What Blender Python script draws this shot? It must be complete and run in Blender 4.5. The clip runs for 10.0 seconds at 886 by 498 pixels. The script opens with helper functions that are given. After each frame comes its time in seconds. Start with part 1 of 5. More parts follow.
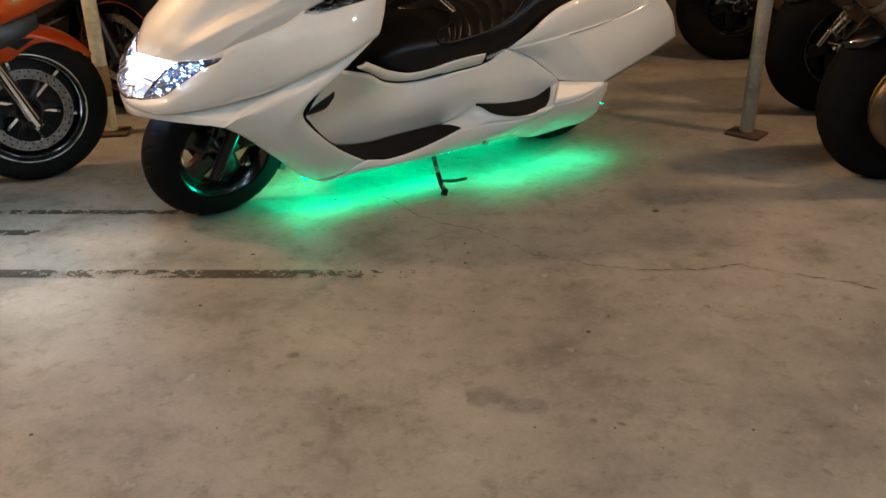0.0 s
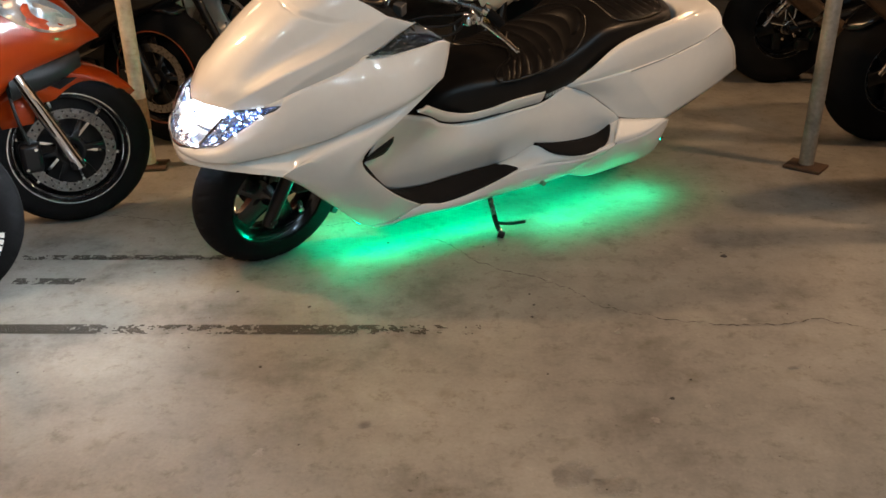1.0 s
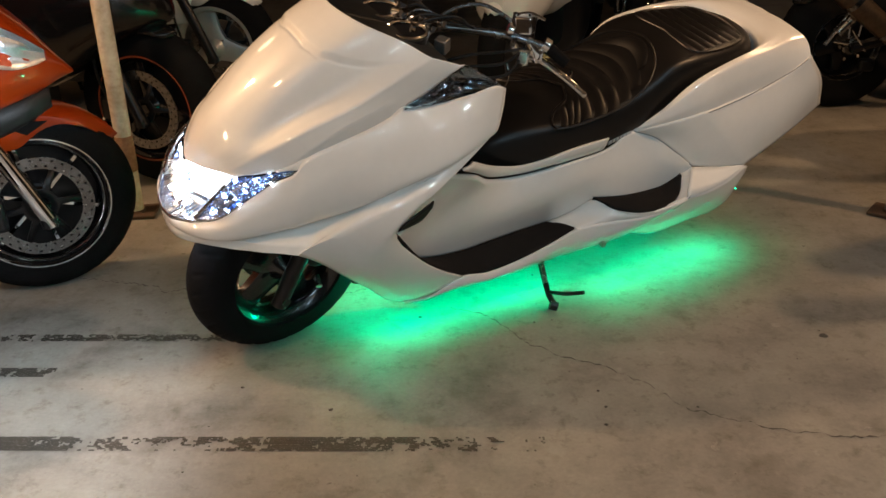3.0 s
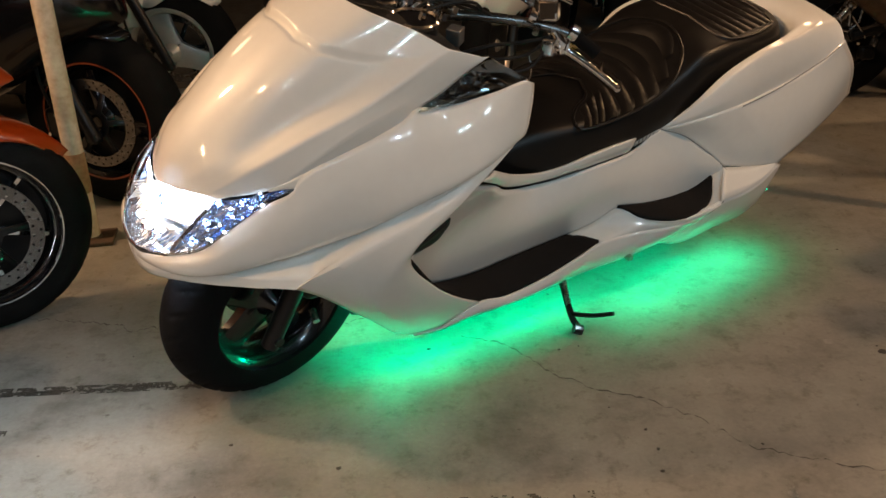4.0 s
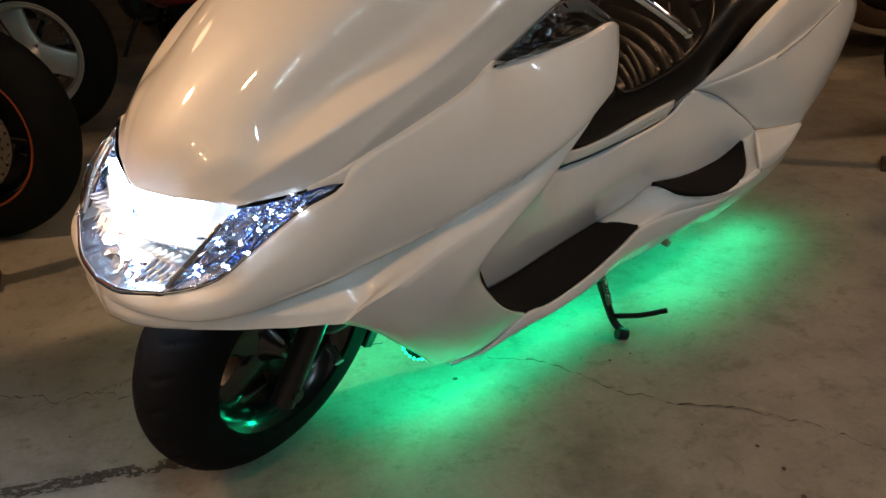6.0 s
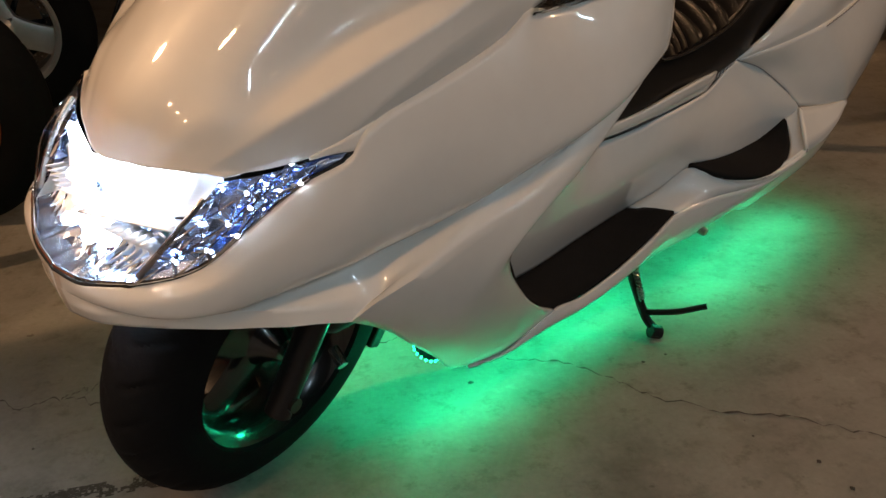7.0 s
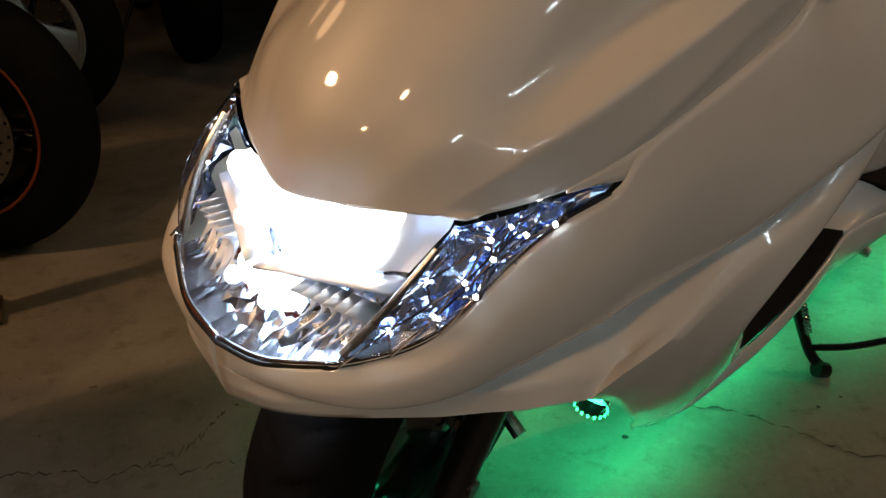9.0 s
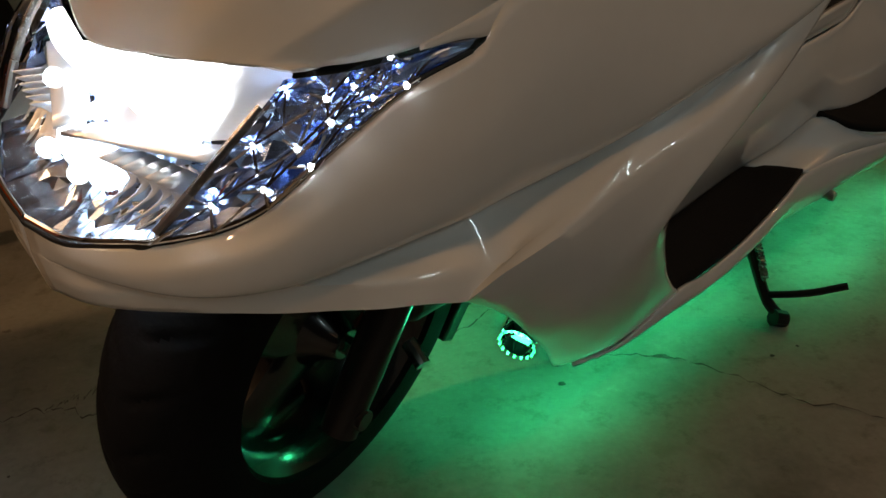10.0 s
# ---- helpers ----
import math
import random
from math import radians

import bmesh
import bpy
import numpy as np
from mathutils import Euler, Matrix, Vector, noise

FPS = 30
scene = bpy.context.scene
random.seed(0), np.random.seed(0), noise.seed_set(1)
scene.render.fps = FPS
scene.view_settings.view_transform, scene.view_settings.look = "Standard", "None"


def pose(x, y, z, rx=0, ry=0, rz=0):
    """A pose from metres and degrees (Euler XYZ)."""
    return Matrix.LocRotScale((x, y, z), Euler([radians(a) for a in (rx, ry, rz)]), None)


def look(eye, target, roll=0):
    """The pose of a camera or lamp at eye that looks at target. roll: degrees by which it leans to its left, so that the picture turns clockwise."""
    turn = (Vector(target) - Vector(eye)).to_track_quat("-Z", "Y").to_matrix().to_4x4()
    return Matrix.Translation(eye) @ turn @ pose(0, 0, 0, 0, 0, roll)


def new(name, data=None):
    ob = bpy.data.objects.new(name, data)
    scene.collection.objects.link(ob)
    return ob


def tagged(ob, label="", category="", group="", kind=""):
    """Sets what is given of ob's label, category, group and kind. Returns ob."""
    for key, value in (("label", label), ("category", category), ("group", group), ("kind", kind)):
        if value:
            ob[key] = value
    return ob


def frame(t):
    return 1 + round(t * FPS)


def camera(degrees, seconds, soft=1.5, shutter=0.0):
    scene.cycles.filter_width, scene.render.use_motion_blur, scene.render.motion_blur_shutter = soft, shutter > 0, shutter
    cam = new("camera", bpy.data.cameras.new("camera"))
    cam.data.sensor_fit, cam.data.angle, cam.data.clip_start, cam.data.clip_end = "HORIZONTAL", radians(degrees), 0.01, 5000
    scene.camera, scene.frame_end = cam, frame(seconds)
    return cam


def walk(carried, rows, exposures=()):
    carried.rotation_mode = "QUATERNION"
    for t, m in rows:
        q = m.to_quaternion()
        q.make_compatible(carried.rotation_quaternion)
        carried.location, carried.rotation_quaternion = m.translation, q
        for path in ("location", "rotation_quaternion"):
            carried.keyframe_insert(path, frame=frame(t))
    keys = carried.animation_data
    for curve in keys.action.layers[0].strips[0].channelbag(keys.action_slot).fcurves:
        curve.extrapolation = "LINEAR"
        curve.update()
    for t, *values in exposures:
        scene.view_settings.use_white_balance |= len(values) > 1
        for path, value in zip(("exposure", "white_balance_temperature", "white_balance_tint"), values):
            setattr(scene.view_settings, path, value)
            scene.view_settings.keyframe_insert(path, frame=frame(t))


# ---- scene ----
cam = camera(52.9, 10.0, soft=1.5)
PATH = [
    (0, (0.183, 0.092, 1.228), (0.145, 1.894, 0.36), -0.5),
    (0.5, (0.079, 0.179, 1.286), (0.03, 1.98, 0.418), -0.6),
    (1, (0.008, 0.264, 1.321), (-0.046, 2.065, 0.452), -0.8),
    (1.5, (0.007, 0.397, 1.318), (-0.051, 2.193, 0.441), -0.9),
    (2, (-0.003, 0.552, 1.325), (-0.06, 2.35, 0.449), -0.9),
    (2.5, (-0.04, 0.67, 1.327), (-0.088, 2.468, 0.452), -0.8),
    (3, (-0.149, 0.806, 1.314), (-0.187, 2.604, 0.438), -0.7),
    (3.2, (-0.198, 0.868, 1.309), (-0.228, 2.664, 0.43), -0.6),
    (4.3, (-0.336, 1.204, 1.185), (-0.184, 3.002, 0.32), -1.6),
    (4.5, (-0.382, 1.265, 1.175), (-0.157, 3.055, 0.311), -1.5),
    (5, (-0.517, 1.401, 1.148), (-0.178, 3.174, 0.287), -1.7),
    (5.5, (-0.621, 1.491, 1.096), (-0.218, 3.251, 0.237), -1.8),
    (6, (-0.638, 1.557, 1.03), (-0.218, 3.312, 0.17), -2.1),
    (6.2, (-0.638, 1.595, 1.0), (-0.21, 3.349, 0.141), -2.1),
    (7.3, (-0.642, 1.782, 0.927), (-0.202, 3.525, 0.051), -1.5),
    (7.5, (-0.66, 1.802, 0.93), (-0.224, 3.548, 0.058), -1.5),
    (8, (-0.743, 1.896, 0.916), (-0.315, 3.644, 0.042), -1.6),
    (8.5, (-0.818, 1.991, 0.905), (-0.377, 3.736, 0.033), -1.9),
    (9, (-0.828, 2.042, 0.878), (-0.348, 3.778, 0.009), -2.0),
    (9.5, (-0.784, 2.052, 0.817), (-0.292, 3.783, -0.054), -2.1),
    (10, (-0.702, 2.054, 0.753), (-0.241, 3.789, -0.129), -1.8),
]
EXPOSURES = [(0.0, 0.66, 6250, 9), (1.0, 0.70, 6250, 9), (2.5, 0.68, 6250, 9), (4.5, 0.45, 6350, 9), (5.5, 0.22, 6400, 10), (6.2, 0.11, 6500, 12), (7.3, 0.0, 6600, 14), (8.0, -0.15, 6700, 16), (8.5, -0.5, 6950, 15), (9.0, -0.82, 7200, 13), (10.0, -1.12, 7400, 12)]
walk(cam, [(t, look(eye, target, roll)) for t, eye, target, roll in PATH], EXPOSURES)

# ---------------------------------------------------------------- light
world = bpy.data.worlds.new("night")
world.use_nodes = True
world.node_tree.nodes["Background"].inputs[0].default_value = (0.02, 0.018, 0.016, 1)
world.node_tree.nodes["Background"].inputs[1].default_value = 0.3
scene.world = world

WARM, COOL = (1.0, 0.60, 0.315), (0.62, 0.87, 1.0)
# bulbs: place and power
BULBS = [(-2.35, 0.6, 3.3, 96), (-3.6, 3.1, 3.3, 262), (-4.6, 0.0, 3.3, 80), (-1.95, 3.87, 2.02, 3.5), (-2.0, 4.66, 2.02, 2.0), (0.3, -3.2, 3.3, 5), (1.75, 4.6, 2.02, 11), (2.45, 5.1, 2.02, 11), (3.3, 2.7, 3.3, 155)]
TUBES = [(-0.9, -1.6, 3.2, 60, 32), (2.5, 0.3, 3.2, 80, 19), (1.9, -2.6, 3.2, 0, 56)]
LEDC = (0.0, 1.0, 0.43)


def lamp(name, kind, m, energy, colour, **kw):
    data = bpy.data.lights.new(name, kind)
    data.energy, data.color = energy, colour
    for k, v in kw.items():
        if k == "radius":
            data.shadow_soft_size = v
        if k == "size":
            data.shape, data.size, data.size_y = "RECTANGLE", v[0], v[1]
        if k == "spread":
            data.spread = radians(v)
        if k == "cone":
            data.spot_size, data.spot_blend = radians(v[0]), v[1]
    ob = new(name, data)
    ob.matrix_world = m
    return ob


for b in BULBS:
    lamp("bulb_light", "POINT", pose(*b[:3]), b[3], WARM, radius=0.11)
for x, y, z, a, power in TUBES:
    lamp("tube_light", "AREA", pose(x, y, z, 0, 0, a), power, COOL, size=(1.1, 0.06))

# ---------------------------------------------------------------- materials


def mat(name, colour, rough=0.5, metal=0.0, coat=0.0, grain=0.0, scale=8.0, bump=0.0, spec=0.5, stain=None):
    """A surface with colour and roughness varied at two scales and a fine relief."""
    m = bpy.data.materials.new(name)
    m.use_nodes = True
    nt = m.node_tree
    p = nt.nodes["Principled BSDF"]
    p.inputs["Roughness"].default_value = rough
    p.inputs["Metallic"].default_value = metal
    p.inputs["Coat Weight"].default_value = coat
    p.inputs["Coat Roughness"].default_value = 0.03
    p.inputs["Coat IOR"].default_value = 1.6
    p.inputs["Specular IOR Level"].default_value = spec
    p.inputs["Base Color"].default_value = (*colour, 1)
    if grain:
        co = nt.nodes.new("ShaderNodeTexCoord")
        fine, broad = nt.nodes.new("ShaderNodeTexNoise"), nt.nodes.new("ShaderNodeTexNoise")
        fine.inputs["Scale"].default_value, broad.inputs["Scale"].default_value = scale * 9, scale
        fine.inputs["Detail"].default_value, broad.inputs["Detail"].default_value = 5, 4
        for n in (fine, broad):
            nt.links.new(co.outputs["Object"], n.inputs["Vector"])
        add = nt.nodes.new("ShaderNodeMath")
        add.operation = "MULTIPLY_ADD"
        nt.links.new(fine.outputs["Fac"], add.inputs[0])
        add.inputs[1].default_value = 0.5
        nt.links.new(broad.outputs["Fac"], add.inputs[2])
        ramp = nt.nodes.new("ShaderNodeValToRGB")
        lo = stain or tuple(c * (1 - grain) for c in colour)
        ramp.color_ramp.elements[0].position, ramp.color_ramp.elements[0].color = 0.5, (*lo, 1)
        ramp.color_ramp.elements[1].position, ramp.color_ramp.elements[1].color = 1.0, (*(min(1, c * (1 + grain * 0.5)) for c in colour), 1)
        nt.links.new(add.outputs[0], ramp.inputs[0])
        nt.links.new(ramp.outputs[0], p.inputs["Base Color"])
        rr = nt.nodes.new("ShaderNodeMapRange")
        rr.inputs["To Min"].default_value, rr.inputs["To Max"].default_value = max(0.02, rough * 0.75), min(1, rough * 1.3)
        nt.links.new(broad.outputs["Fac"], rr.inputs["Value"])
        nt.links.new(rr.outputs[0], p.inputs["Roughness"])
        if bump:
            bp = nt.nodes.new("ShaderNodeBump")
            bp.inputs["Strength"].default_value, bp.inputs["Distance"].default_value = bump, 0.002
            nt.links.new(fine.outputs["Fac"], bp.inputs["Height"])
            nt.links.new(bp.outputs[0], p.inputs["Normal"])
    return m


def glow(name, colour, strength):
    m = bpy.data.materials.new(name)
    m.use_nodes = True
    p = m.node_tree.nodes["Principled BSDF"]
    p.inputs["Base Color"].default_value = (*colour, 1)
    p.inputs["Emission Color"].default_value = (*colour, 1)
    p.inputs["Emission Strength"].default_value = strength
    return m


def glass(name, colour=(1, 1, 1), rough=0.0, ior=1.3):
    m = bpy.data.materials.new(name)
    m.use_nodes = True
    p = m.node_tree.nodes["Principled BSDF"]
    p.inputs["Base Color"].default_value = (*colour, 1)
    p.inputs["Transmission Weight"].default_value = 1.0
    p.inputs["Roughness"].default_value = rough
    p.inputs["IOR"].default_value = ior
    return m


def concrete():
    """Worn trowelled concrete: pale cement, dark traffic stains, small pits."""
    m = bpy.data.materials.new("concrete")
    m.use_nodes = True
    nt = m.node_tree
    p = nt.nodes["Principled BSDF"]
    co = nt.nodes.new("ShaderNodeTexCoord")

    def noise_node(scale, detail, rough=0.6):
        n = nt.nodes.new("ShaderNodeTexNoise")
        n.inputs["Scale"].default_value, n.inputs["Detail"].default_value, n.inputs["Roughness"].default_value = scale, detail, rough
        nt.links.new(co.outputs["Object"], n.inputs["Vector"])
        return n

    def ramp_node(src, stops):
        r = nt.nodes.new("ShaderNodeValToRGB")
        while len(r.color_ramp.elements) < len(stops):
            r.color_ramp.elements.new(0.5)
        for e, (pos, c) in zip(r.color_ramp.elements, stops):
            e.position, e.color = pos, (*c, 1)
        nt.links.new(src, r.inputs[0])
        return r.outputs[0]

    def mix(kind, fac, a, b):
        n = nt.nodes.new("ShaderNodeMix")
        n.data_type, n.blend_type = "RGBA", kind
        n.inputs["Factor"].default_value = fac
        nt.links.new(a, n.inputs["A"])
        nt.links.new(b, n.inputs["B"])
        return n.outputs["Result"]

    base = ramp_node(noise_node(0.9, 7).outputs["Fac"], [(0.3, (0.17, 0.16, 0.14)), (0.5, (0.232, 0.218, 0.194)), (0.7, (0.295, 0.278, 0.248))])
    cloud = ramp_node(noise_node(3.2, 6, 0.7).outputs["Fac"], [(0.3, (0.60, 0.585, 0.555)), (0.46, (0.96, 0.95, 0.94)), (0.68, (1.22, 1.21, 1.18))])
    blot = ramp_node(noise_node(11.0, 3, 0.5).outputs["Fac"], [(0.27, (0.8, 0.77, 0.73)), (0.40, (1, 1, 1))])
    grain = ramp_node(noise_node(90, 5).outputs["Fac"], [(0.3, (0.92, 0.92, 0.92)), (0.7, (1.06, 1.06, 1.06))])
    smudge = ramp_node(noise_node(17.0, 7, 0.75).outputs["Fac"], [(0.32, (0.68, 0.66, 0.62)), (0.46, (1, 1, 1)), (0.60, (1.0, 1.0, 1.0)), (0.72, (1.22, 1.21, 1.18))])
    pits = ramp_node(noise_node(31, 2).outputs["Fac"], [(0.2, (0.5, 0.48, 0.45)), (0.27, (1, 1, 1))])
    c = mix("MULTIPLY", 1.0, mix("MULTIPLY", 1.0, mix("MULTIPLY", 1.0, mix("MULTIPLY", 1.0, base, cloud), mix("MULTIPLY", 1.0, blot, smudge)), grain), pits)
    nt.links.new(c, p.inputs["Base Color"])
    rr = nt.nodes.new("ShaderNodeMapRange")
    rr.inputs["To Min"].default_value, rr.inputs["To Max"].default_value = 0.45, 0.8
    nt.links.new(noise_node(4.0, 4).outputs["Fac"], rr.inputs["Value"])
    nt.links.new(rr.outputs[0], p.inputs["Roughness"])
    bp = nt.nodes.new("ShaderNodeBump")
    bp.inputs["Strength"].default_value, bp.inputs["Distance"].default_value = 0.16, 0.003
    nt.links.new(noise_node(60, 6).outputs["Fac"], bp.inputs["Height"])
    nt.links.new(bp.outputs[0], p.inputs["Normal"])
    return m


M_FLOOR = concrete()
M_WALL = mat("dark_wall", (0.045, 0.037, 0.03), 0.8, grain=0.4, scale=3, bump=0.3)
M_CEIL = mat("dark_ceiling", (0.07, 0.06, 0.05), 0.85, grain=0.3, scale=2)
M_PEARL = mat("pearl_white_paint", (0.81, 0.795, 0.755), 0.42, metal=0.08, coat=1.0, grain=0.04, scale=5, spec=0.25)
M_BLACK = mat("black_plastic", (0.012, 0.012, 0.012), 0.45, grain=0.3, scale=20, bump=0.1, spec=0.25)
M_RUBBER = mat("tyre_rubber", (0.007, 0.007, 0.0075), 0.8, grain=0.35, scale=14, bump=0.25, spec=0.07)
M_MAT = mat("rubber_mat", (0.014, 0.012, 0.011), 0.85, grain=0.35, scale=30, bump=0.35, spec=0.12)
M_VINYL = mat("seat_vinyl", (0.0075, 0.0065, 0.006), 0.36, grain=0.25, scale=22, bump=0.12, spec=0.32)
M_CHROME = mat("chrome", (0.85, 0.85, 0.86), 0.06, 1.0)
M_BRIGHT = mat("polished_steel", (0.8, 0.79, 0.77), 0.2, 1.0, grain=0.1, scale=10)
M_STEEL = mat("brushed_steel", (0.25, 0.25, 0.25), 0.26, 1.0, grain=0.3, scale=15)
M_DARKMETAL = mat("black_painted_metal", (0.007, 0.007, 0.008), 0.3, coat=0.15, spec=0.25)
M_RIMBLACK = mat("gloss_black_rim", (0.005, 0.005, 0.006), 0.22, 0.15, coat=0.4)
M_DARKRIM = mat("dirty_black_rim", (0.006, 0.006, 0.007), 0.32, 0.3, grain=0.3, scale=9)
M_LENS = glass("clear_lens", ior=1.1)
M_SMOKE = glass("smoked_lens", (0.92, 0.94, 0.95))
M_REFL = mat("reflector_chrome", (0.9, 0.92, 0.95), 0.05, 1.0)
M_REFLSOFT = mat("facet_chrome", (0.62, 0.75, 0.98), 0.16, 1.0)
M_SATIN = mat("satin_silver", (0.92, 0.95, 1.0), 0.4, 1.0)
M_CRYSTAL = mat("faceted_reflector", (0.46, 0.60, 0.92), 0.2, 1.0)
M_MARKER = mat("grey_reflector", (0.30, 0.33, 0.36), 0.12, 1.0)
M_BULB = glow("lit_bulb", (0.86, 0.93, 1.0), 220)
M_BULBLOW = glow("dipped_bulb", (0.72, 0.87, 1.0), 110)
M_LEDWHITE = glow("white_led", (0.75, 0.87, 1.0), 60)
M_LED = glow("green_led", LEDC, 5)
M_LAMPBOWL = mat("grey_lamp_bowl", (0.42, 0.43, 0.44), 0.3, 0.9, grain=0.3, scale=20)
M_AMBERPLASTIC = mat("amber_plastic", (0.6, 0.4, 0.03), 0.3)
M_BRASS = mat("polished_brass", (0.75, 0.55, 0.22), 0.15, 1.0)
M_SMOKEDARK = mat("dark_slot", (0.25, 0.25, 0.25), 0.6)
M_ORANGE = mat("orange_paint", (0.27, 0.026, 0.0012), 0.3, coat=0.8, grain=0.03, scale=5, spec=0.2)
M_WHITEPAINT = mat("white_paint", (0.72, 0.72, 0.7), 0.3, coat=0.8, grain=0.06, scale=6)
M_SILVER = mat("silver_cast_alloy", (0.30, 0.295, 0.285), 0.32, 0.8, grain=0.2, scale=12)
M_ALLOY = mat("pale_cast_alloy", (0.52, 0.51, 0.49), 0.38, 0.5, grain=0.15, scale=12)
M_POST = mat("worn_galvanised_pipe", (0.30, 0.285, 0.255), 0.5, 0.35, grain=0.45, scale=7, bump=0.2)
M_POSTWHITE = mat("chipped_cream_paint", (0.62, 0.55, 0.44), 0.6, grain=0.4, scale=6, bump=0.25, stain=(0.35, 0.22, 0.12))
M_RUST = mat("rusty_plate", (0.085, 0.052, 0.034), 0.8, 0.2, grain=0.5, scale=20, bump=0.4)
M_RUSTBAND = mat("rust_bleed", (0.30, 0.175, 0.095), 0.75, grain=0.55, scale=9, bump=0.2, stain=(0.16, 0.07, 0.03))
M_RED = mat("dark_red_paint", (0.2, 0.012, 0.012), 0.25, coat=1.0, grain=0.1, scale=4)
M_BROWN = mat("heat_stained_steel", (0.15, 0.105, 0.07), 0.34, 0.8, grain=0.4, scale=10)
M_STAIN = mat("dark_patch", (0.285, 0.265, 0.235), 0.6, grain=0.35, scale=14, bump=0.2)
M_STRIPE = mat("worn_floor_paint", (0.058, 0.05, 0.038), 0.7, grain=0.4, scale=18, bump=0.3)
M_CRACK = mat("crack_dirt", (0.07, 0.06, 0.05), 0.9, grain=0.3, scale=30)
M_ORTAPE = mat("orange_rim_tape", (0.22, 0.04, 0.009), 0.4, grain=0.1, scale=10)
M_YELLOW = mat("yellow_rim_tape", (0.65, 0.55, 0.05), 0.4, grain=0.1, scale=10)

# ---------------------------------------------------------------- mesh tools


def spline(pts, n):
    """n points at even steps along a Catmull-Rom curve through pts."""
    p = np.array(pts, float)
    if len(p) == 2:
        return p[0] + np.linspace(0, 1, n)[:, None] * (p[1] - p[0])
    q = np.vstack([2 * p[0] - p[1], p, 2 * p[-1] - p[-2]])
    d = np.maximum(np.sqrt(np.linalg.norm(np.diff(q, axis=0), axis=1)), 1e-6)
    out = []
    for i in range(len(p) - 1):
        p0, p1, p2, p3 = q[i:i + 4]
        d0, d1, d2 = d[i:i + 3]
        m1 = d1 * ((p1 - p0) / d0 - (p2 - p0) / (d0 + d1) + (p2 - p1) / d1)
        m2 = d1 * ((p2 - p1) / d1 - (p3 - p1) / (d1 + d2) + (p3 - p2) / d2)
        for u in np.linspace(0, 1, 12, endpoint=False):
            out.append((2 * u**3 - 3 * u**2 + 1) * p1 + (u**3 - 2 * u**2 + u) * m1 + (-2 * u**3 + 3 * u**2) * p2 + (u**3 - u**2) * m2)
    out.append(p[-1])
    out = np.array(out)
    s = np.r_[0, np.cumsum(np.linalg.norm(np.diff(out, axis=0), axis=1))]
    u = np.linspace(0, s[-1], n)
    return np.stack([np.interp(u, s, out[:, k]) for k in range(3)], 1)


def grid_mesh(bm, g, mirror=False, flip=False, close_u=False, close_v=False):
    """Quads over a grid of points, on both sides of y = 0 if mirror."""
    g = np.asarray(g, float)
    a, b = g.shape[:2]
    for sgn in ((1, -1) if mirror else (1,)):
        vs = [[bm.verts.new((x, y * sgn, z)) for x, y, z in row] for row in g]
        for i in range(a if close_u else a - 1):
            for j in range(b if close_v else b - 1):
                f = [vs[i][j], vs[(i + 1) % a][j], vs[(i + 1) % a][(j + 1) % b], vs[i][(j + 1) % b]]
                if (sgn < 0) != flip:
                    f.reverse()
                if len({v.co.to_tuple(6) for v in f}) > 2:
                    bm.faces.new(f)
    return bm


def loft(rails, n=40, m=6, smooth=True):
    """A grid over rails: n along them, m across each gap."""
    r = np.stack([x if isinstance(x, np.ndarray) and len(x) == n else spline(x, n) for x in rails])
    if not smooth or len(r) == 2:
        rows = [r[i] + (r[i + 1] - r[i]) * f for i in range(len(r) - 1) for f in np.linspace(0, 1, m, endpoint=False)] + [r[-1]]
        return np.stack(rows, 1)
    k = (len(r) - 1) * m + 1
    return np.stack([spline(r[:, i], k) for i in range(n)])


def coons(top, bottom, left, right, n=24, m=24, bulge=(0, 0, 0)):
    """A patch inside four curves: top and bottom run from left to right, left and right from top to bottom."""
    t, b, l, r = (x if isinstance(x, np.ndarray) and len(x) == k else spline(x, k) for x, k in ((top, n), (bottom, n), (left, m), (right, m)))
    u, v = np.linspace(0, 1, n)[:, None, None], np.linspace(0, 1, m)[None, :, None]
    g = (1 - v) * t[:, None] + v * b[:, None] + (1 - u) * l[None] + u * r[None]
    g -= (1 - u) * (1 - v) * t[0] + u * (1 - v) * t[-1] + (1 - u) * v * b[0] + u * v * b[-1]
    return g + 16 * u * (1 - u) * v * (1 - v) * np.array(bulge)


def part(name, bm, material, parent=None, label="", smooth=35, thick=0.0, bevel=0.0, inward=True):
    """Links a bmesh as one mesh object under a thing or under a part."""
    bmesh.ops.remove_doubles(bm, verts=bm.verts, dist=0.0004)
    bmesh.ops.recalc_face_normals(bm, faces=bm.faces)
    me = bpy.data.meshes.new(name)
    bm.to_mesh(me)
    bm.free()
    me.materials.append(material)
    if smooth:
        for p in me.polygons:
            p.use_smooth = True
        me.set_sharp_from_angle(angle=radians(smooth))
    ob = new(name, me)
    if thick:
        s = ob.modifiers.new("solid", "SOLIDIFY")
        s.thickness, s.offset = thick, -1 if inward else 1
    if bevel:
        b = ob.modifiers.new("bevel", "BEVEL")
        b.width, b.segments, b.limit_method = bevel, 2, "ANGLE"
    if parent:
        ob.parent = parent
    if label:
        ob["label"] = label
    return ob


def thing(name, m, label, category, group="", kind=""):
    ob = new(name)
    ob.empty_display_size = 0.1
    ob.matrix_world = m
    return tagged(ob, label, category, group, kind)


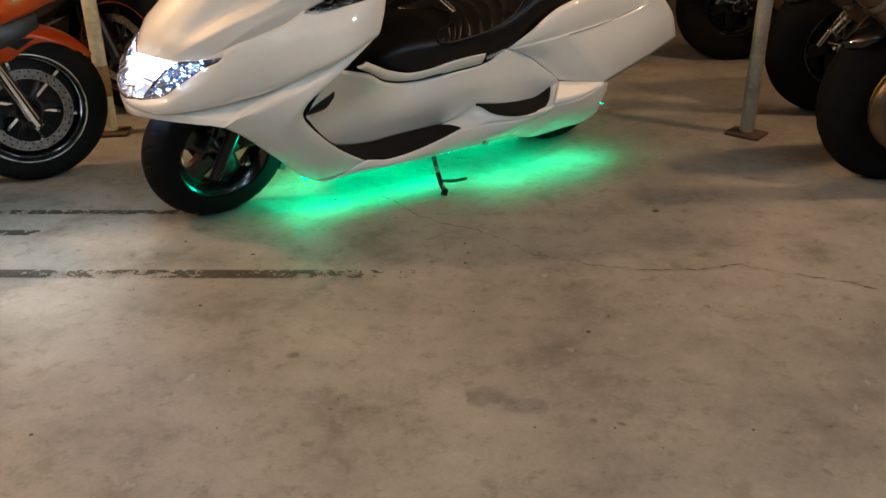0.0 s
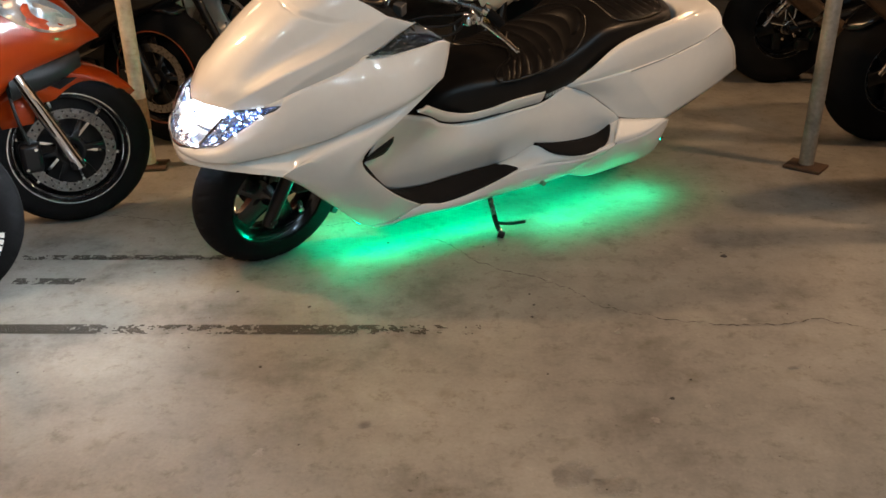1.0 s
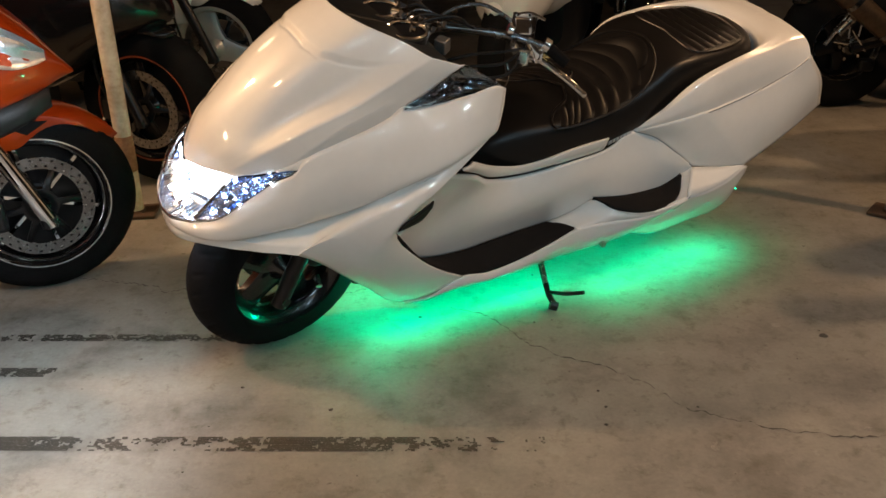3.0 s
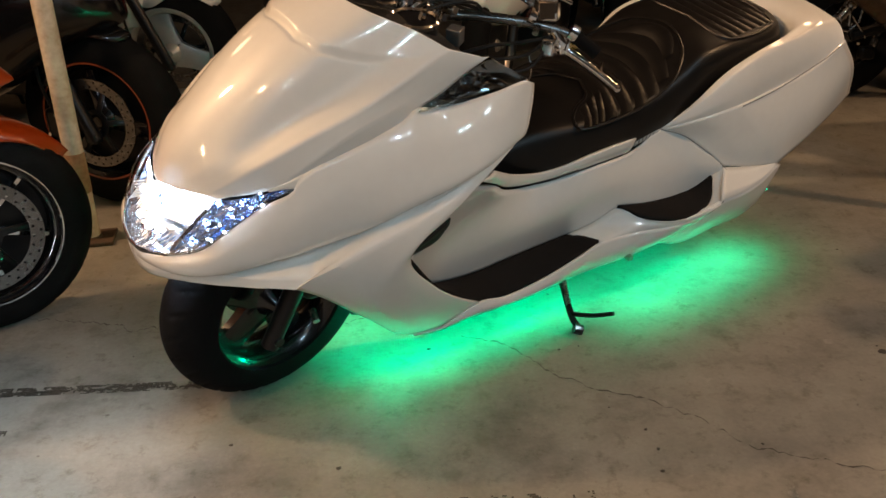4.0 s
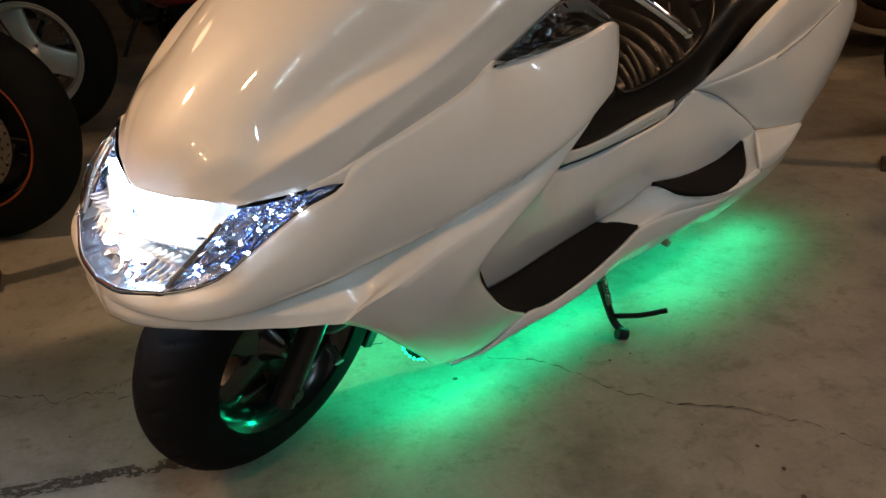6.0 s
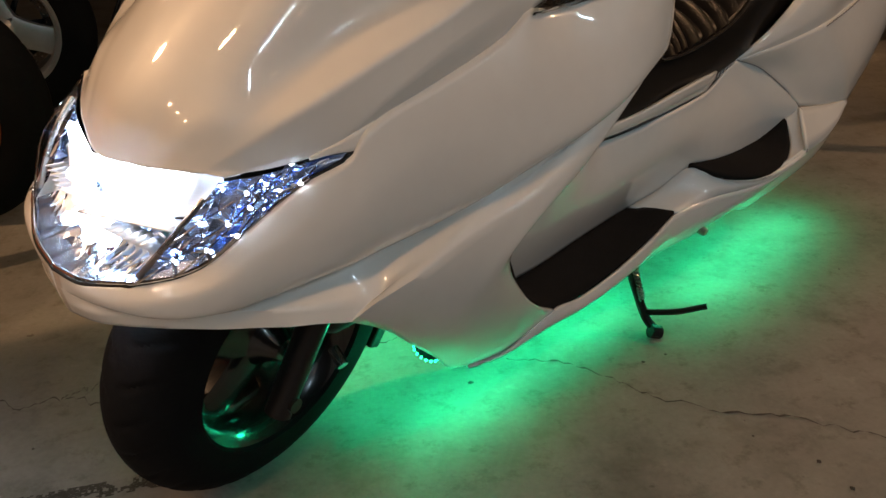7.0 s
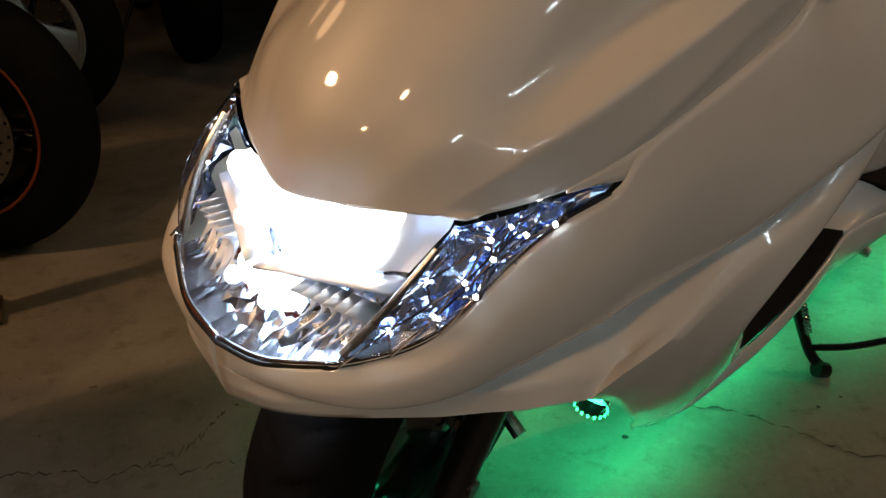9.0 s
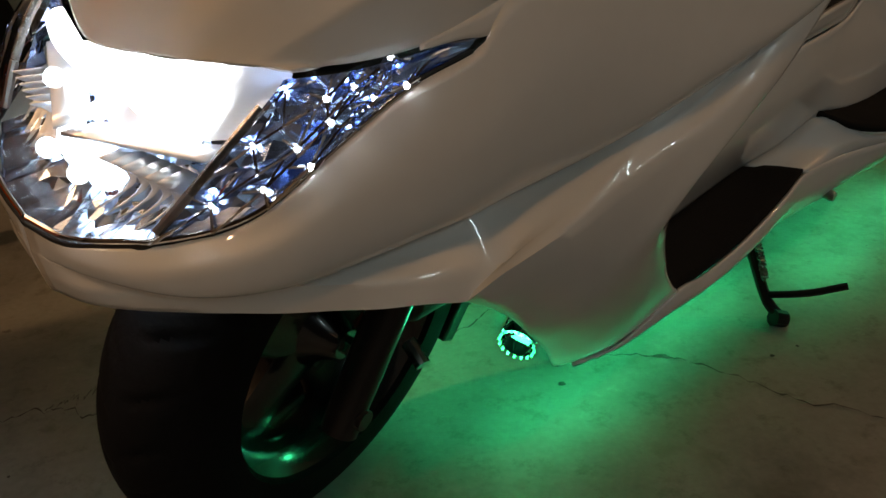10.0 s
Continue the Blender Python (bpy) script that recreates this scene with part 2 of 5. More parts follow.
def tube(bm, pts, r, seg=10, n=0, caps=True):
    """A round bar along a curve; r is one radius or one for each end."""
    c = spline(pts, n or max(2, 6 * (len(pts) - 1))) if (n or len(pts) > 2) else np.array(pts, float)
    k = len(c)
    rr = np.linspace(r[0], r[1], k) if isinstance(r, (tuple, list)) else np.full(k, r)
    tan = np.gradient(c, axis=0)
    tan /= np.linalg.norm(tan, axis=1)[:, None]
    a = np.cross(tan[0], (0, 0, 1) if abs(tan[0][2]) < 0.9 else (1, 0, 0))
    a /= np.linalg.norm(a)
    rows = []
    for i in range(k):
        a = a - tan[i] * (a @ tan[i])
        a /= np.linalg.norm(a)
        b = np.cross(tan[i], a)
        rows.append([bm.verts.new(c[i] + rr[i] * (np.cos(t) * a + np.sin(t) * b)) for t in np.linspace(0, 2 * np.pi, seg, endpoint=False)])
    for i in range(k - 1):
        for j in range(seg):
            bm.faces.new((rows[i][j], rows[i][(j + 1) % seg], rows[i + 1][(j + 1) % seg], rows[i + 1][j]))
    if caps:
        bm.faces.new(rows[0][::-1])
        bm.faces.new(rows[-1])
    return bm


def box(bm, lo, hi, m=None):
    r = bmesh.ops.create_cube(bm, size=1)["verts"]
    for v in r:
        v.co = Vector([(a + b) / 2 + c * (b - a) for a, b, c in zip(lo, hi, v.co)])
        if m:
            v.co = m @ v.co
    return bm


def spin(bm, profile, seg=48, closed=False):
    """A surface turned about the y axis from (radius, y) pairs."""
    rows = []
    for r, y in profile:
        rows.append([bm.verts.new((r * math.cos(t), y, r * math.sin(t))) for t in np.linspace(0, 2 * math.pi, seg, endpoint=False)])
    k = len(rows)
    for i in range(k if closed else k - 1):
        for j in range(seg):
            bm.faces.new((rows[i][j], rows[i][(j + 1) % seg], rows[(i + 1) % k][(j + 1) % seg], rows[(i + 1) % k][j]))
    return bm


def bm_new():
    return bmesh.new()

# ---------------------------------------------------------------- the hall
XL, XR, YN, YF, HC = -7.0, 7.0, -6.0, 9.0, 4.2


def slab(name, lo, hi, material, label, category=""):
    bm = box(bm_new(), lo, hi)
    return tagged(part(name, bm, material, smooth=0), label, category or name.split("_")[0], kind="structure")


def floor_sheet():
    bm = bm_new()
    xs = np.concatenate([np.linspace(XL, -2.2, 14), np.linspace(-2.1, 2.2, 62), np.linspace(2.4, XR, 14)])
    ys = np.concatenate([np.linspace(YN, 0.6, 14), np.linspace(0.7, 5.2, 62), np.linspace(5.4, YF, 14)])
    g = [[(x, y, 0.0012 * noise.noise((x * 1.5, y * 1.5, 0.3)) - 0.0006) for y in ys] for x in xs]
    grid_mesh(bm, g)
    return tagged(part("floor", bm, M_FLOOR, smooth=60), "worn grey concrete floor with stains and hairline cracks", "floor", kind="structure")


floor_sheet()
slab("wall_north", (XL, YF, 0), (XR, YF + 0.2, HC), M_WALL, "dark wall at the back of the hall", "wall")
slab("wall_south", (XL, YN - 0.2, 0), (XR, YN, HC), M_WALL, "dark wall behind the aisle", "wall")
slab("wall_west", (XL - 0.2, YN - 0.2, 0), (XL, YF + 0.2, HC), M_WALL, "dark side wall of the hall", "wall")
slab("wall_east", (XR, YN - 0.2, 0), (XR + 0.2, YF + 0.2, HC), M_WALL, "dark side wall of the hall", "wall")
slab("ceiling", (XL - 0.2, YN - 0.2, HC), (XR + 0.2, YF + 0.2, HC + 0.2), M_CEIL, "dark ceiling with hanging bulbs", "ceiling")


def rack_deck():
    """An unseen upper deck on the posts, added to keep the floor behind dark."""
    bm = bm_new()
    box(bm, (XL + 0.1, 3.74, 2.18), (XR - 0.1, 3.86, 2.34))
    for i in range(26):
        y = 3.9 + i * 0.19
        box(bm, (XL + 0.1, y, 2.3), (XR - 0.1, y + 0.178, 2.34))
    return tagged(part("rack_deck", bm, M_WALL, smooth=0), "unseen dark upper deck on pipe posts, added to shade the floor below", "rack deck", kind="structure")


rack_deck()


def post(x, y, material, label, plate_turn, seam):
    root = thing("rack_post", pose(x, y, 0), label, "post", "rack posts")
    bm = bm_new()
    tube(bm, [(0, 0, 0.012), (0, 0, 0.7), (0, 0, 1.4), (0, 0, 2.18)], 0.03, 20)
    part("pipe", bm, material, root)
    bm = bm_new()
    box(bm, (-0.075, -0.06, 0.0008), (0.075, 0.06, 0.013), pose(0, 0, 0, 0, 0, plate_turn))
    part("base_plate", bm, M_RUST, root, "rusty steel base plate", bevel=0.003)
    bm = bm_new()
    spin(bm, [(0.03, 0), (0.036, 0), (0.033, 0.006), (0.03, 0.008)], 20)
    bmesh.ops.transform(bm, matrix=pose(0, 0, 0.0125, 90), verts=bm.verts)
    part("weld", bm, M_RUST, root)
    if seam:
        bm = bm_new()
        spin(bm, [(0.0295, 0), (0.0318, 0.004), (0.0318, 0.13), (0.0295, 0.135)], 20)
        bmesh.ops.transform(bm, matrix=pose(0, 0, 0.17, 90), verts=bm.verts)
        part("rust_band", bm, M_RUSTBAND, root, "band of rust on the pipe")
    return root


post(-1.345, 3.81, M_POSTWHITE, "cream painted steel pipe post with rust near its foot", 8, True)
post(1.412, 3.775, M_POST, "worn grey steel pipe post on a rusty base plate", -38, False)
post(-4.6, 3.81, M_POST, "worn grey steel pipe post on a rusty base plate", 0, False)
post(4.6, 3.8, M_POST, "worn grey steel pipe post on a rusty base plate", 0, False)


def hanging_bulb(x, y, z):
    root = thing("ceiling_bulb", pose(x, y, z), "warm bare bulb hanging from the ceiling on a cord", "bulb", "ceiling bulbs")
    bm = bm_new()
    spin(bm, [(0.001, 0.2), (0.022, 0.195), (0.024, 0.12), (0.018, 0.1), (0.0, 0.1)], 16)
    bmesh.ops.transform(bm, matrix=pose(0, 0, 0, 90), verts=bm.verts)
    part("socket", bm, M_BLACK, root)
    part("cord", tube(bm_new(), [(0, 0, 0.2), (0, 0, (HC if z > 2.2 else 2.3) - z)], 0.004, 6), M_BLACK, root)


for b in BULBS:
    hanging_bulb(*b[:3])


def tube_fixture(x, y, z, a):
    root = thing("tube_lamp", pose(x, y, z + 0.03, 0, 0, a), "white batten with a fluorescent tube under the ceiling", "tube lamp", "tube lamps")
    part("batten", box(bm_new(), (-0.64, -0.05, 0.0), (0.64, 0.05, 0.06)), M_WHITEPAINT, root, bevel=0.006)
    for s in (-0.4, 0.4):
        part("hanger", tube(bm_new(), [(s, 0, 0.06), (s, 0, HC - z - 0.03)], 0.005, 6), M_STEEL, root)


for f in TUBES:
    tube_fixture(*f[:4])


def floor_marks():
    """Worn painted bars, a hairline crack, repair patches and specks on the floor."""
    rnd = random.Random(5)

    def flake(name, x0, x1, y, w, wear, label):
        """Paint that is whole at first and flakes into islands towards its end."""
        bm = bm_new()
        step = 0.0045
        nx = int((x1 - x0) / step)
        lanes = 11
        for i in range(nx):
            x = x0 + i * step
            f = i / nx
            for k in range(lanes):
                v = -w + 2 * w * k / lanes
                n1 = noise.noise((x * 32, v * 38, y * 7)) * 0.6 + noise.noise((x * 110, v * 120, y * 3)) * 0.5
                if n1 > np.interp(f, *wear):
                    continue
                j1, j2 = rnd.uniform(-0.0008, 0.0008), rnd.uniform(-0.0008, 0.0008)
                p = [(x, y + v + j1), (x + step, y + v + j2), (x + step, y + v + 2 * w / lanes + j1), (x, y + v + 2 * w / lanes + j2)]
                bm.faces.new([bm.verts.new((a, c, 0.0016)) for a, c in p])
        tagged(part(name, bm, M_STRIPE, smooth=0), label, "floor marking", kind="structure")

    flake("floor_line", -1.55, 0.05, 2.466, 0.026, ((0, 0.04, 0.05, 0.29, 0.32, 0.36, 0.52, 0.56, 0.66, 0.76, 0.82, 1), (0.2, 0.1, 0.5, 0.42, -0.3, 0.02, -0.05, 0.2, 0.3, 0.05, -0.1, -0.2)), "worn dark painted line flaking off the concrete floor")
    flake("floor_line", -1.5, -0.76, 2.935, 0.018, ((0, 0.3, 0.5, 0.7, 1), (-0.1, 0.1, 0.02, 0.16, -0.25)), "worn dark painted line flaking off the concrete floor")
    flake("floor_line", -1.45, -1.22, 2.762, 0.021, ((0, 0.5, 0.7, 1), (0.2, 0.0, 0.25, -0.05)), "worn dark painted line flaking off the concrete floor")

    def crack(pts, w, seed):
        bm = bm_new()
        c = spline([(x, y, 0.0015) for x, y in pts], 170)
        r = random.Random(seed)
        off = 0.0
        L, R = [], []
        for i, p in enumerate(c):
            off = off * 0.75 + r.uniform(-0.008, 0.008)
            ww = w * max(0.0, r.uniform(-0.12, 1.2))
            L.append((p[0] + off * 0.3, p[1] + off - ww, p[2]))
            R.append((p[0] + off * 0.3, p[1] + off + ww, p[2]))
        grid_mesh(bm, [L, R])
        tagged(part("floor_crack", bm, M_CRACK, smooth=0), "hairline crack across the concrete floor", "crack", kind="structure")

    for i, pts in enumerate(CRACKS):
        crack(pts, 0.0027 if i == 0 else 0.0021, i)
    def stain(cx, cy, rx, ry, seed, ring=0.0):
        r = random.Random(seed)
        n = 48
        k = [r.uniform(-1, 1) for _ in range(8)]
        rad = lambda t: 1 + 0.08 * sum(k[i] * math.sin((i + 1) * t + 3 * k[-i - 1]) for i in range(6)) + r.uniform(-0.03, 0.03)
        bm = bm_new()
        outer = [(cx + rx * rad(t) * math.copysign(abs(math.cos(t)) ** 0.6, math.cos(t)), cy + ry * rad(t) * math.copysign(abs(math.sin(t)) ** 0.6, math.sin(t)), 0.0012) for t in np.linspace(0, 2 * math.pi, n, endpoint=False)]
        if ring:
            inner = [(cx + (x - cx) * ring, cy + (y - cy) * ring, z) for x, y, z in outer]
            grid_mesh(bm, [outer, inner], close_v=True)
        else:
            bm.faces.new([bm.verts.new(p) for p in outer])
        tagged(part("floor_stain", bm, M_STAIN, smooth=0), "dark stained patch on the concrete floor", "stain", kind="structure")

    for i, st in enumerate(STAINS):
        stain(*st[:4], i, *st[4:])

    def blot(bm, cx, cy, rx, ry, turn, cover):
        """A smudge that breaks up into crumbs towards its ragged edge."""
        step = 0.0032
        c, q = math.cos(radians(turn)), math.sin(radians(turn))
        for i in range(-int(1.5 * rx / step), int(1.5 * rx / step) + 1):
            for j in range(-int(1.5 * ry / step), int(1.5 * ry / step) + 1):
                u, v = i * step, j * step
                x, y = cx + u * c - v * q, cy + u * q + v * c
                d = (u / rx) ** 2 + (v / ry) ** 2
                n1 = noise.noise((x * 45, y * 45, cx)) * 0.55 + noise.noise((x * 170, y * 170, cy)) * 0.5
                if n1 > cover - 0.95 * d + 0.05:
                    continue
                h = step * 0.56
                bm.faces.new([bm.verts.new((x + a + rnd.uniform(-0.0007, 0.0007), y + b + rnd.uniform(-0.0007, 0.0007), 0.0012)) for a, b in ((-h, -h), (h, -h), (h, h), (-h, h))])

    bm = bm_new()
    for b in BLOTS:
        blot(bm, *b)
    tagged(part("floor_smudges", bm, M_STAIN, smooth=0), "dark dried smudges on the concrete floor", "stain", kind="stuff")
    bm = bm_new()
    for x, y, s in SPECKS:
        n = 7
        ring = [bm.verts.new((x + s * rnd.uniform(0.6, 1.2) * math.cos(k * 2 * math.pi / n), y + s * rnd.uniform(0.6, 1.2) * math.sin(k * 2 * math.pi / n), 0.001)) for k in range(n)]
        top = bm.verts.new((x, y, 0.001 + s * 0.5))
        for k in range(n):
            bm.faces.new((ring[k], ring[(k + 1) % n], top))
    tagged(part("floor_specks", bm, M_CRACK, smooth=0), "small dark specks of dirt on the floor", "dirt", kind="stuff")


CRACKS = [
    [(-0.18, 3.10), (-0.08, 3.05), (0.05, 2.9), (0.14, 2.82), (0.3, 2.733), (0.435, 2.597), (0.579, 2.535), (0.662, 2.513), (0.769, 2.492), (0.919, 2.506), (1.045, 2.519), (1.145, 2.487), (1.247, 2.435), (1.334, 2.415), (1.38, 2.385), (1.424, 2.405)],
    [(-1.7, 3.36), (-1.4, 3.3), (-1.18, 3.272), (-1.12, 3.244), (-1.054, 3.209), (-0.99, 3.211), (-0.935, 3.187), (-0.87, 3.184), (-0.6, 3.2)],
    [(-0.99, 3.211), (-0.946, 3.23), (-0.91, 3.261), (-0.86, 3.32)],
    [(-0.5, 3.2), (-0.35, 3.24), (-0.2, 3.35), (0.1, 3.5), (0.5, 3.75)],
]
STAINS = [(-0.186, 1.843, 0.021, 0.02, 0.78), (0.75, 3.0, 0.012, 0.012)]
# smudges: centre, half length, half width, turn in degrees, cover
BLOTS = [(0.245, 1.842, 0.062, 0.05, 20, 0.55), (0.335, 1.805, 0.062, 0.038, 4, 0.55), (-0.244, 2.019, 0.022, 0.014, 30, 0.5), (-0.271, 1.966, 0.016, 0.012, 0, 0.4), (-0.477, 1.907, 0.022, 0.014, 80, 0.4),
    (-0.496, 1.517, 0.02, 0.016, 20, 0.4), (-0.331, 1.536, 0.018, 0.013, 0, 0.4), (-0.345, 2.214, 0.016, 0.011, 45, 0.4), (0.619, 2.102, 0.03, 0.014, 15, 0.45), (0.436, 2.459, 0.02, 0.012, 70, 0.4)]
SMUDGES = [(1.164, 2.335), (0.842, 1.744), (0.912, 1.711), (0.944, 1.578), (1.165, 1.9), (0.486, 1.75), (0.547, 1.735), (0.794, 1.977), (0.874, 2.275), (1.093, 1.794), (0.818, 2.334), (0.657, 2.438), (0.813, 2.527), (0.269, 2.775), (0.467, 2.044)]
SPECKS = [(0.2, 2.541, 0.006), (0.59, 2.217, 0.005), (-0.773, 1.685, 0.006), (0.524, 2.134, 0.008), (-0.548, 2.272, 0.006), (-0.468, 2.6, 0.006), (0.863, 2.942, 0.014), (-0.265, 3.049, 0.006), (-0.708, 2.694, 0.006), (0.209, 2.612, 0.006), (0.2, 2.68, 0.005)]
rs = random.Random(9)
BLOTS += [(x, y, rs.uniform(0.012, 0.026), rs.uniform(0.008, 0.014), rs.uniform(0, 180), rs.uniform(0.25, 0.45)) for x, y in SMUDGES]
SPECKS += [(rs.uniform(-1.5, 2.0), rs.uniform(1.2, 4.2), rs.uniform(0.0015, 0.0045)) for _ in range(90)]
floor_marks()

# ---------------------------------------------------------------- wheels


def wheel(parent, name, at, turn, R, W, rim_r, rim_mat, spokes, spoke_w, disc=0.0, disc_y=0.0, disc_mat=None, tape=None, lip_mat=None, spoke_mat=None, far_disc=0.0, phase=0.3):
    """A wheel about the y axis: the rim carries the tyre, the hub and the brake disc."""
    bm = bm_new()
    w = W * 0.42
    spin(bm, [(rim_r + 0.004, w), (rim_r - 0.004, w + 0.004), (rim_r - 0.014, w - 0.004), (rim_r - 0.03, w * 0.55), (rim_r - 0.034, 0), (rim_r - 0.03, -w * 0.55), (rim_r - 0.014, -w + 0.004), (rim_r - 0.004, -w - 0.004), (rim_r + 0.004, -w)], 56)
    rim = part(name, bm, rim_mat, parent)
    rim.matrix_local = at @ turn
    g = []
    for q in np.linspace(0, 1, 6):
        r = 0.03 + (rim_r - 0.05) * q
        hw = spoke_w * (1.25 - 0.9 * q + 0.75 * q * q)
        d = 0.022 - 0.008 * q
        ring = [(-hw, d * 0.6), (-hw * 0.6, d), (hw * 0.6, d), (hw, d * 0.6), (hw, -d * 0.6), (hw * 0.6, -d), (-hw * 0.6, -d), (-hw, -d * 0.6)]
        g.append([(r, y, x) for x, y in ring])
    first = None
    for k in range(spokes):
        if first is None:
            o = first = part("spoke", grid_mesh(bm_new(), g, close_v=True), spoke_mat or rim_mat, rim)
        else:
            o = new("spoke", first.data)
            o.parent = rim
        o.matrix_local = Matrix.Rotation(2 * math.pi * k / spokes + phase, 4, "Y")
    if lip_mat:
        bm = bm_new()
        for sg in (1, -1):
            spin(bm, [(rim_r + 0.003, sg * (w + 0.002)), (rim_r, sg * (w + 0.006)), (rim_r - 0.005, sg * (w + 0.006)), (rim_r - 0.008, sg * (w + 0.001))], 72)
            spin(bm, [(rim_r - 0.016, sg * (w - 0.010)), (rim_r - 0.019, sg * (w - 0.006)), (rim_r - 0.023, sg * (w - 0.009)), (rim_r - 0.025, sg * (w - 0.015))], 72)
        part("rim_lip", bm, lip_mat, rim, "polished rim lip")
    # tyre with grooves cut slantwise across its shoulders
    n, seg, pitch = 28, 312, 2 * math.pi / 26
    rows = [[((rim_r - 0.006) * math.cos(t), -W * 0.4, (rim_r - 0.006) * math.sin(t)) for t in np.linspace(0, 2 * math.pi, seg, endpoint=False)]]
    for i in range(n + 1):
        a = math.pi * i / n
        lean = abs(0.5 - i / n)
        row = []
        for t in np.linspace(0, 2 * math.pi, seg, endpoint=False):
            r = rim_r + (R - rim_r) * (math.sin(a) ** 0.62)
            if 0.05 < lean < 0.3:
                off = (t - 0.5 * (lean - 0.05) + (pitch / 2 if i * 2 < n else 0)) % pitch
                r -= 0.004 * max(0.0, 1 - (min(off, pitch - off) * R / 0.0062) ** 2)
            row.append((r * math.cos(t), -math.cos(a) * W / 2, r * math.sin(t)))
        rows.append(row)
    rows.append([(x, W * 0.4, z) for x, y, z in rows[0]])
    bm = grid_mesh(bm_new(), rows, close_v=True)
    part("tyre", bm, M_RUBBER, rim, "black rubber tyre")
    bm = spin(bm_new(), [(0.0, 0.055), (0.018, 0.055), (0.022, 0.05), (0.03, 0.035), (0.045, 0.02), (0.045, -0.02), (0.03, -0.035), (0.022, -0.05), (0.018, -0.055), (0.0, -0.055)], 28)
    part("hub", bm, rim_mat, rim)
    part("axle_nut", spin(bm_new(), [(0.0, 0.072), (0.009, 0.072), (0.011, 0.068), (0.011, 0.05)], 6), M_CHROME, rim)
    if disc:
        bm = bm_new()
        th = 0.0025
        seg = 120
        r0, r1 = disc * 0.77, disc
        for sg in (1, -1):
            g = []
            for r in np.linspace(r0, r1, 7):
                g.append([(r * math.cos(t), disc_y + sg * th, r * math.sin(t)) for t in np.linspace(0, 2 * math.pi, seg, endpoint=False)])
            a, b = 7, seg
            vs = [[bm.verts.new(p) for p in row] for row in g]
            for i in range(a - 1):
                for j in range(b):
                    if (j % 4 == 0 and i == 1) or (j % 4 == 2 and i == 4):
                        continue
                    bm.faces.new((vs[i][j], vs[i][(j + 1) % b], vs[i + 1][(j + 1) % b], vs[i + 1][j]))
        spin(bm, [(r1, disc_y - th), (r1, disc_y + th)], seg)
        spin(bm, [(r0, disc_y - th), (r0, disc_y + th)], seg)
        d = part("brake_disc", bm, disc_mat or M_STEEL, rim, "drilled steel brake disc", smooth=20)
        prof = [(r0 + 0.004 if k % 8 < 2 else 0.052) for k in range(48)]
        g = [[(r * math.cos(2 * math.pi * k / 48), disc_y, r * math.sin(2 * math.pi * k / 48)) for k, r in enumerate(row)] for row in ([0.028] * 48, [0.05] * 48, prof)]
        bm = grid_mesh(bm_new(), g, close_v=True)
        part("disc_carrier", bm, M_DARKMETAL, rim, thick=0.005)
    if far_disc:
        y = far_disc
        bm = spin(bm_new(), [(0.03, y - 0.003), (rim_r - 0.028, y - 0.003), (rim_r - 0.026, y), (rim_r - 0.028, y + 0.003), (0.03, y + 0.003)], 48)
        part("brake_disc", bm, M_DARKRIM, rim, "dark disc on the far side of the wheel")
    if tape:
        bm = bm_new()
        for sg in (1, -1):
            spin(bm, [(rim_r - 0.004, sg * (W / 2 + 0.001)), (rim_r - 0.001, sg * (W / 2 + 0.003)), (rim_r + 0.003, sg * (W / 2 + 0.002))], 56)
        part("rim_tape", bm, tape, rim, "coloured stripe of rim tape")
    return rim


# ---------------------------------------------------------------- the white scooter
SCOOTER = pose(-0.7352, 2.8903, -0.0108, -13, 0, 212)
scooter = thing("motor_scooter", SCOOTER, "pearl white maxi scooter leaning on its side stand with underglow", "scooter")
ID = Matrix.Identity(4)


def mirror_pair(name, g, material, label="", parent=None, thick=0.006, smooth=30, creases=()):
    """The left panel over the grids g, and its mirror image on the right."""
    for sg in (1, -1):
        bm = bm_new()
        for q in g:
            grid_mesh(bm, np.array(q) * (1, sg, 1), flip=sg < 0)
        ob = part(name, bm, material, parent or scooter, label, smooth=smooth)
        for line in creases:
            on = {v.index for v in ob.data.vertices if np.linalg.norm(line * (1, sg, 1) - np.array(v.co), axis=1).min() < 0.001}
            for e in ob.data.edges:
                if e.vertices[0] in on and e.vertices[1] in on:
                    e.use_edge_sharp = True
        if thick:
            s = ob.modifiers.new("solid", "SOLIDIFY")
            s.thickness, s.offset = thick, 0
    return ob


# bonnet between the headlight and the windscreen line
HOOD_C = [(0.128, 0, 0.642), (0.10, 0, 0.70), (0.05, 0, 0.762), (-0.04, 0, 0.848), (-0.13, 0, 0.917), (-0.22, 0, 0.968)]
HOOD_B = [(0.112, 0.045, 0.648), (0.078, 0.06, 0.706), (0.022, 0.072, 0.762), (-0.06, 0.082, 0.838), (-0.15, 0.088, 0.902), (-0.25, 0.09, 0.958)]
HOOD_G = [(0.095, 0.075, 0.653), (0.054, 0.096, 0.701), (-0.001, 0.110, 0.7355), (-0.083, 0.125, 0.786), (-0.185, 0.139, 0.839), (-0.33, 0.145, 0.930)]
HOOD_R = [(0.075, 0.10, 0.657), (0.032, 0.126, 0.689), (-0.018, 0.150, 0.727), (-0.098, 0.174, 0.776), (-0.2, 0.183, 0.817), (-0.38, 0.184, 0.906)]
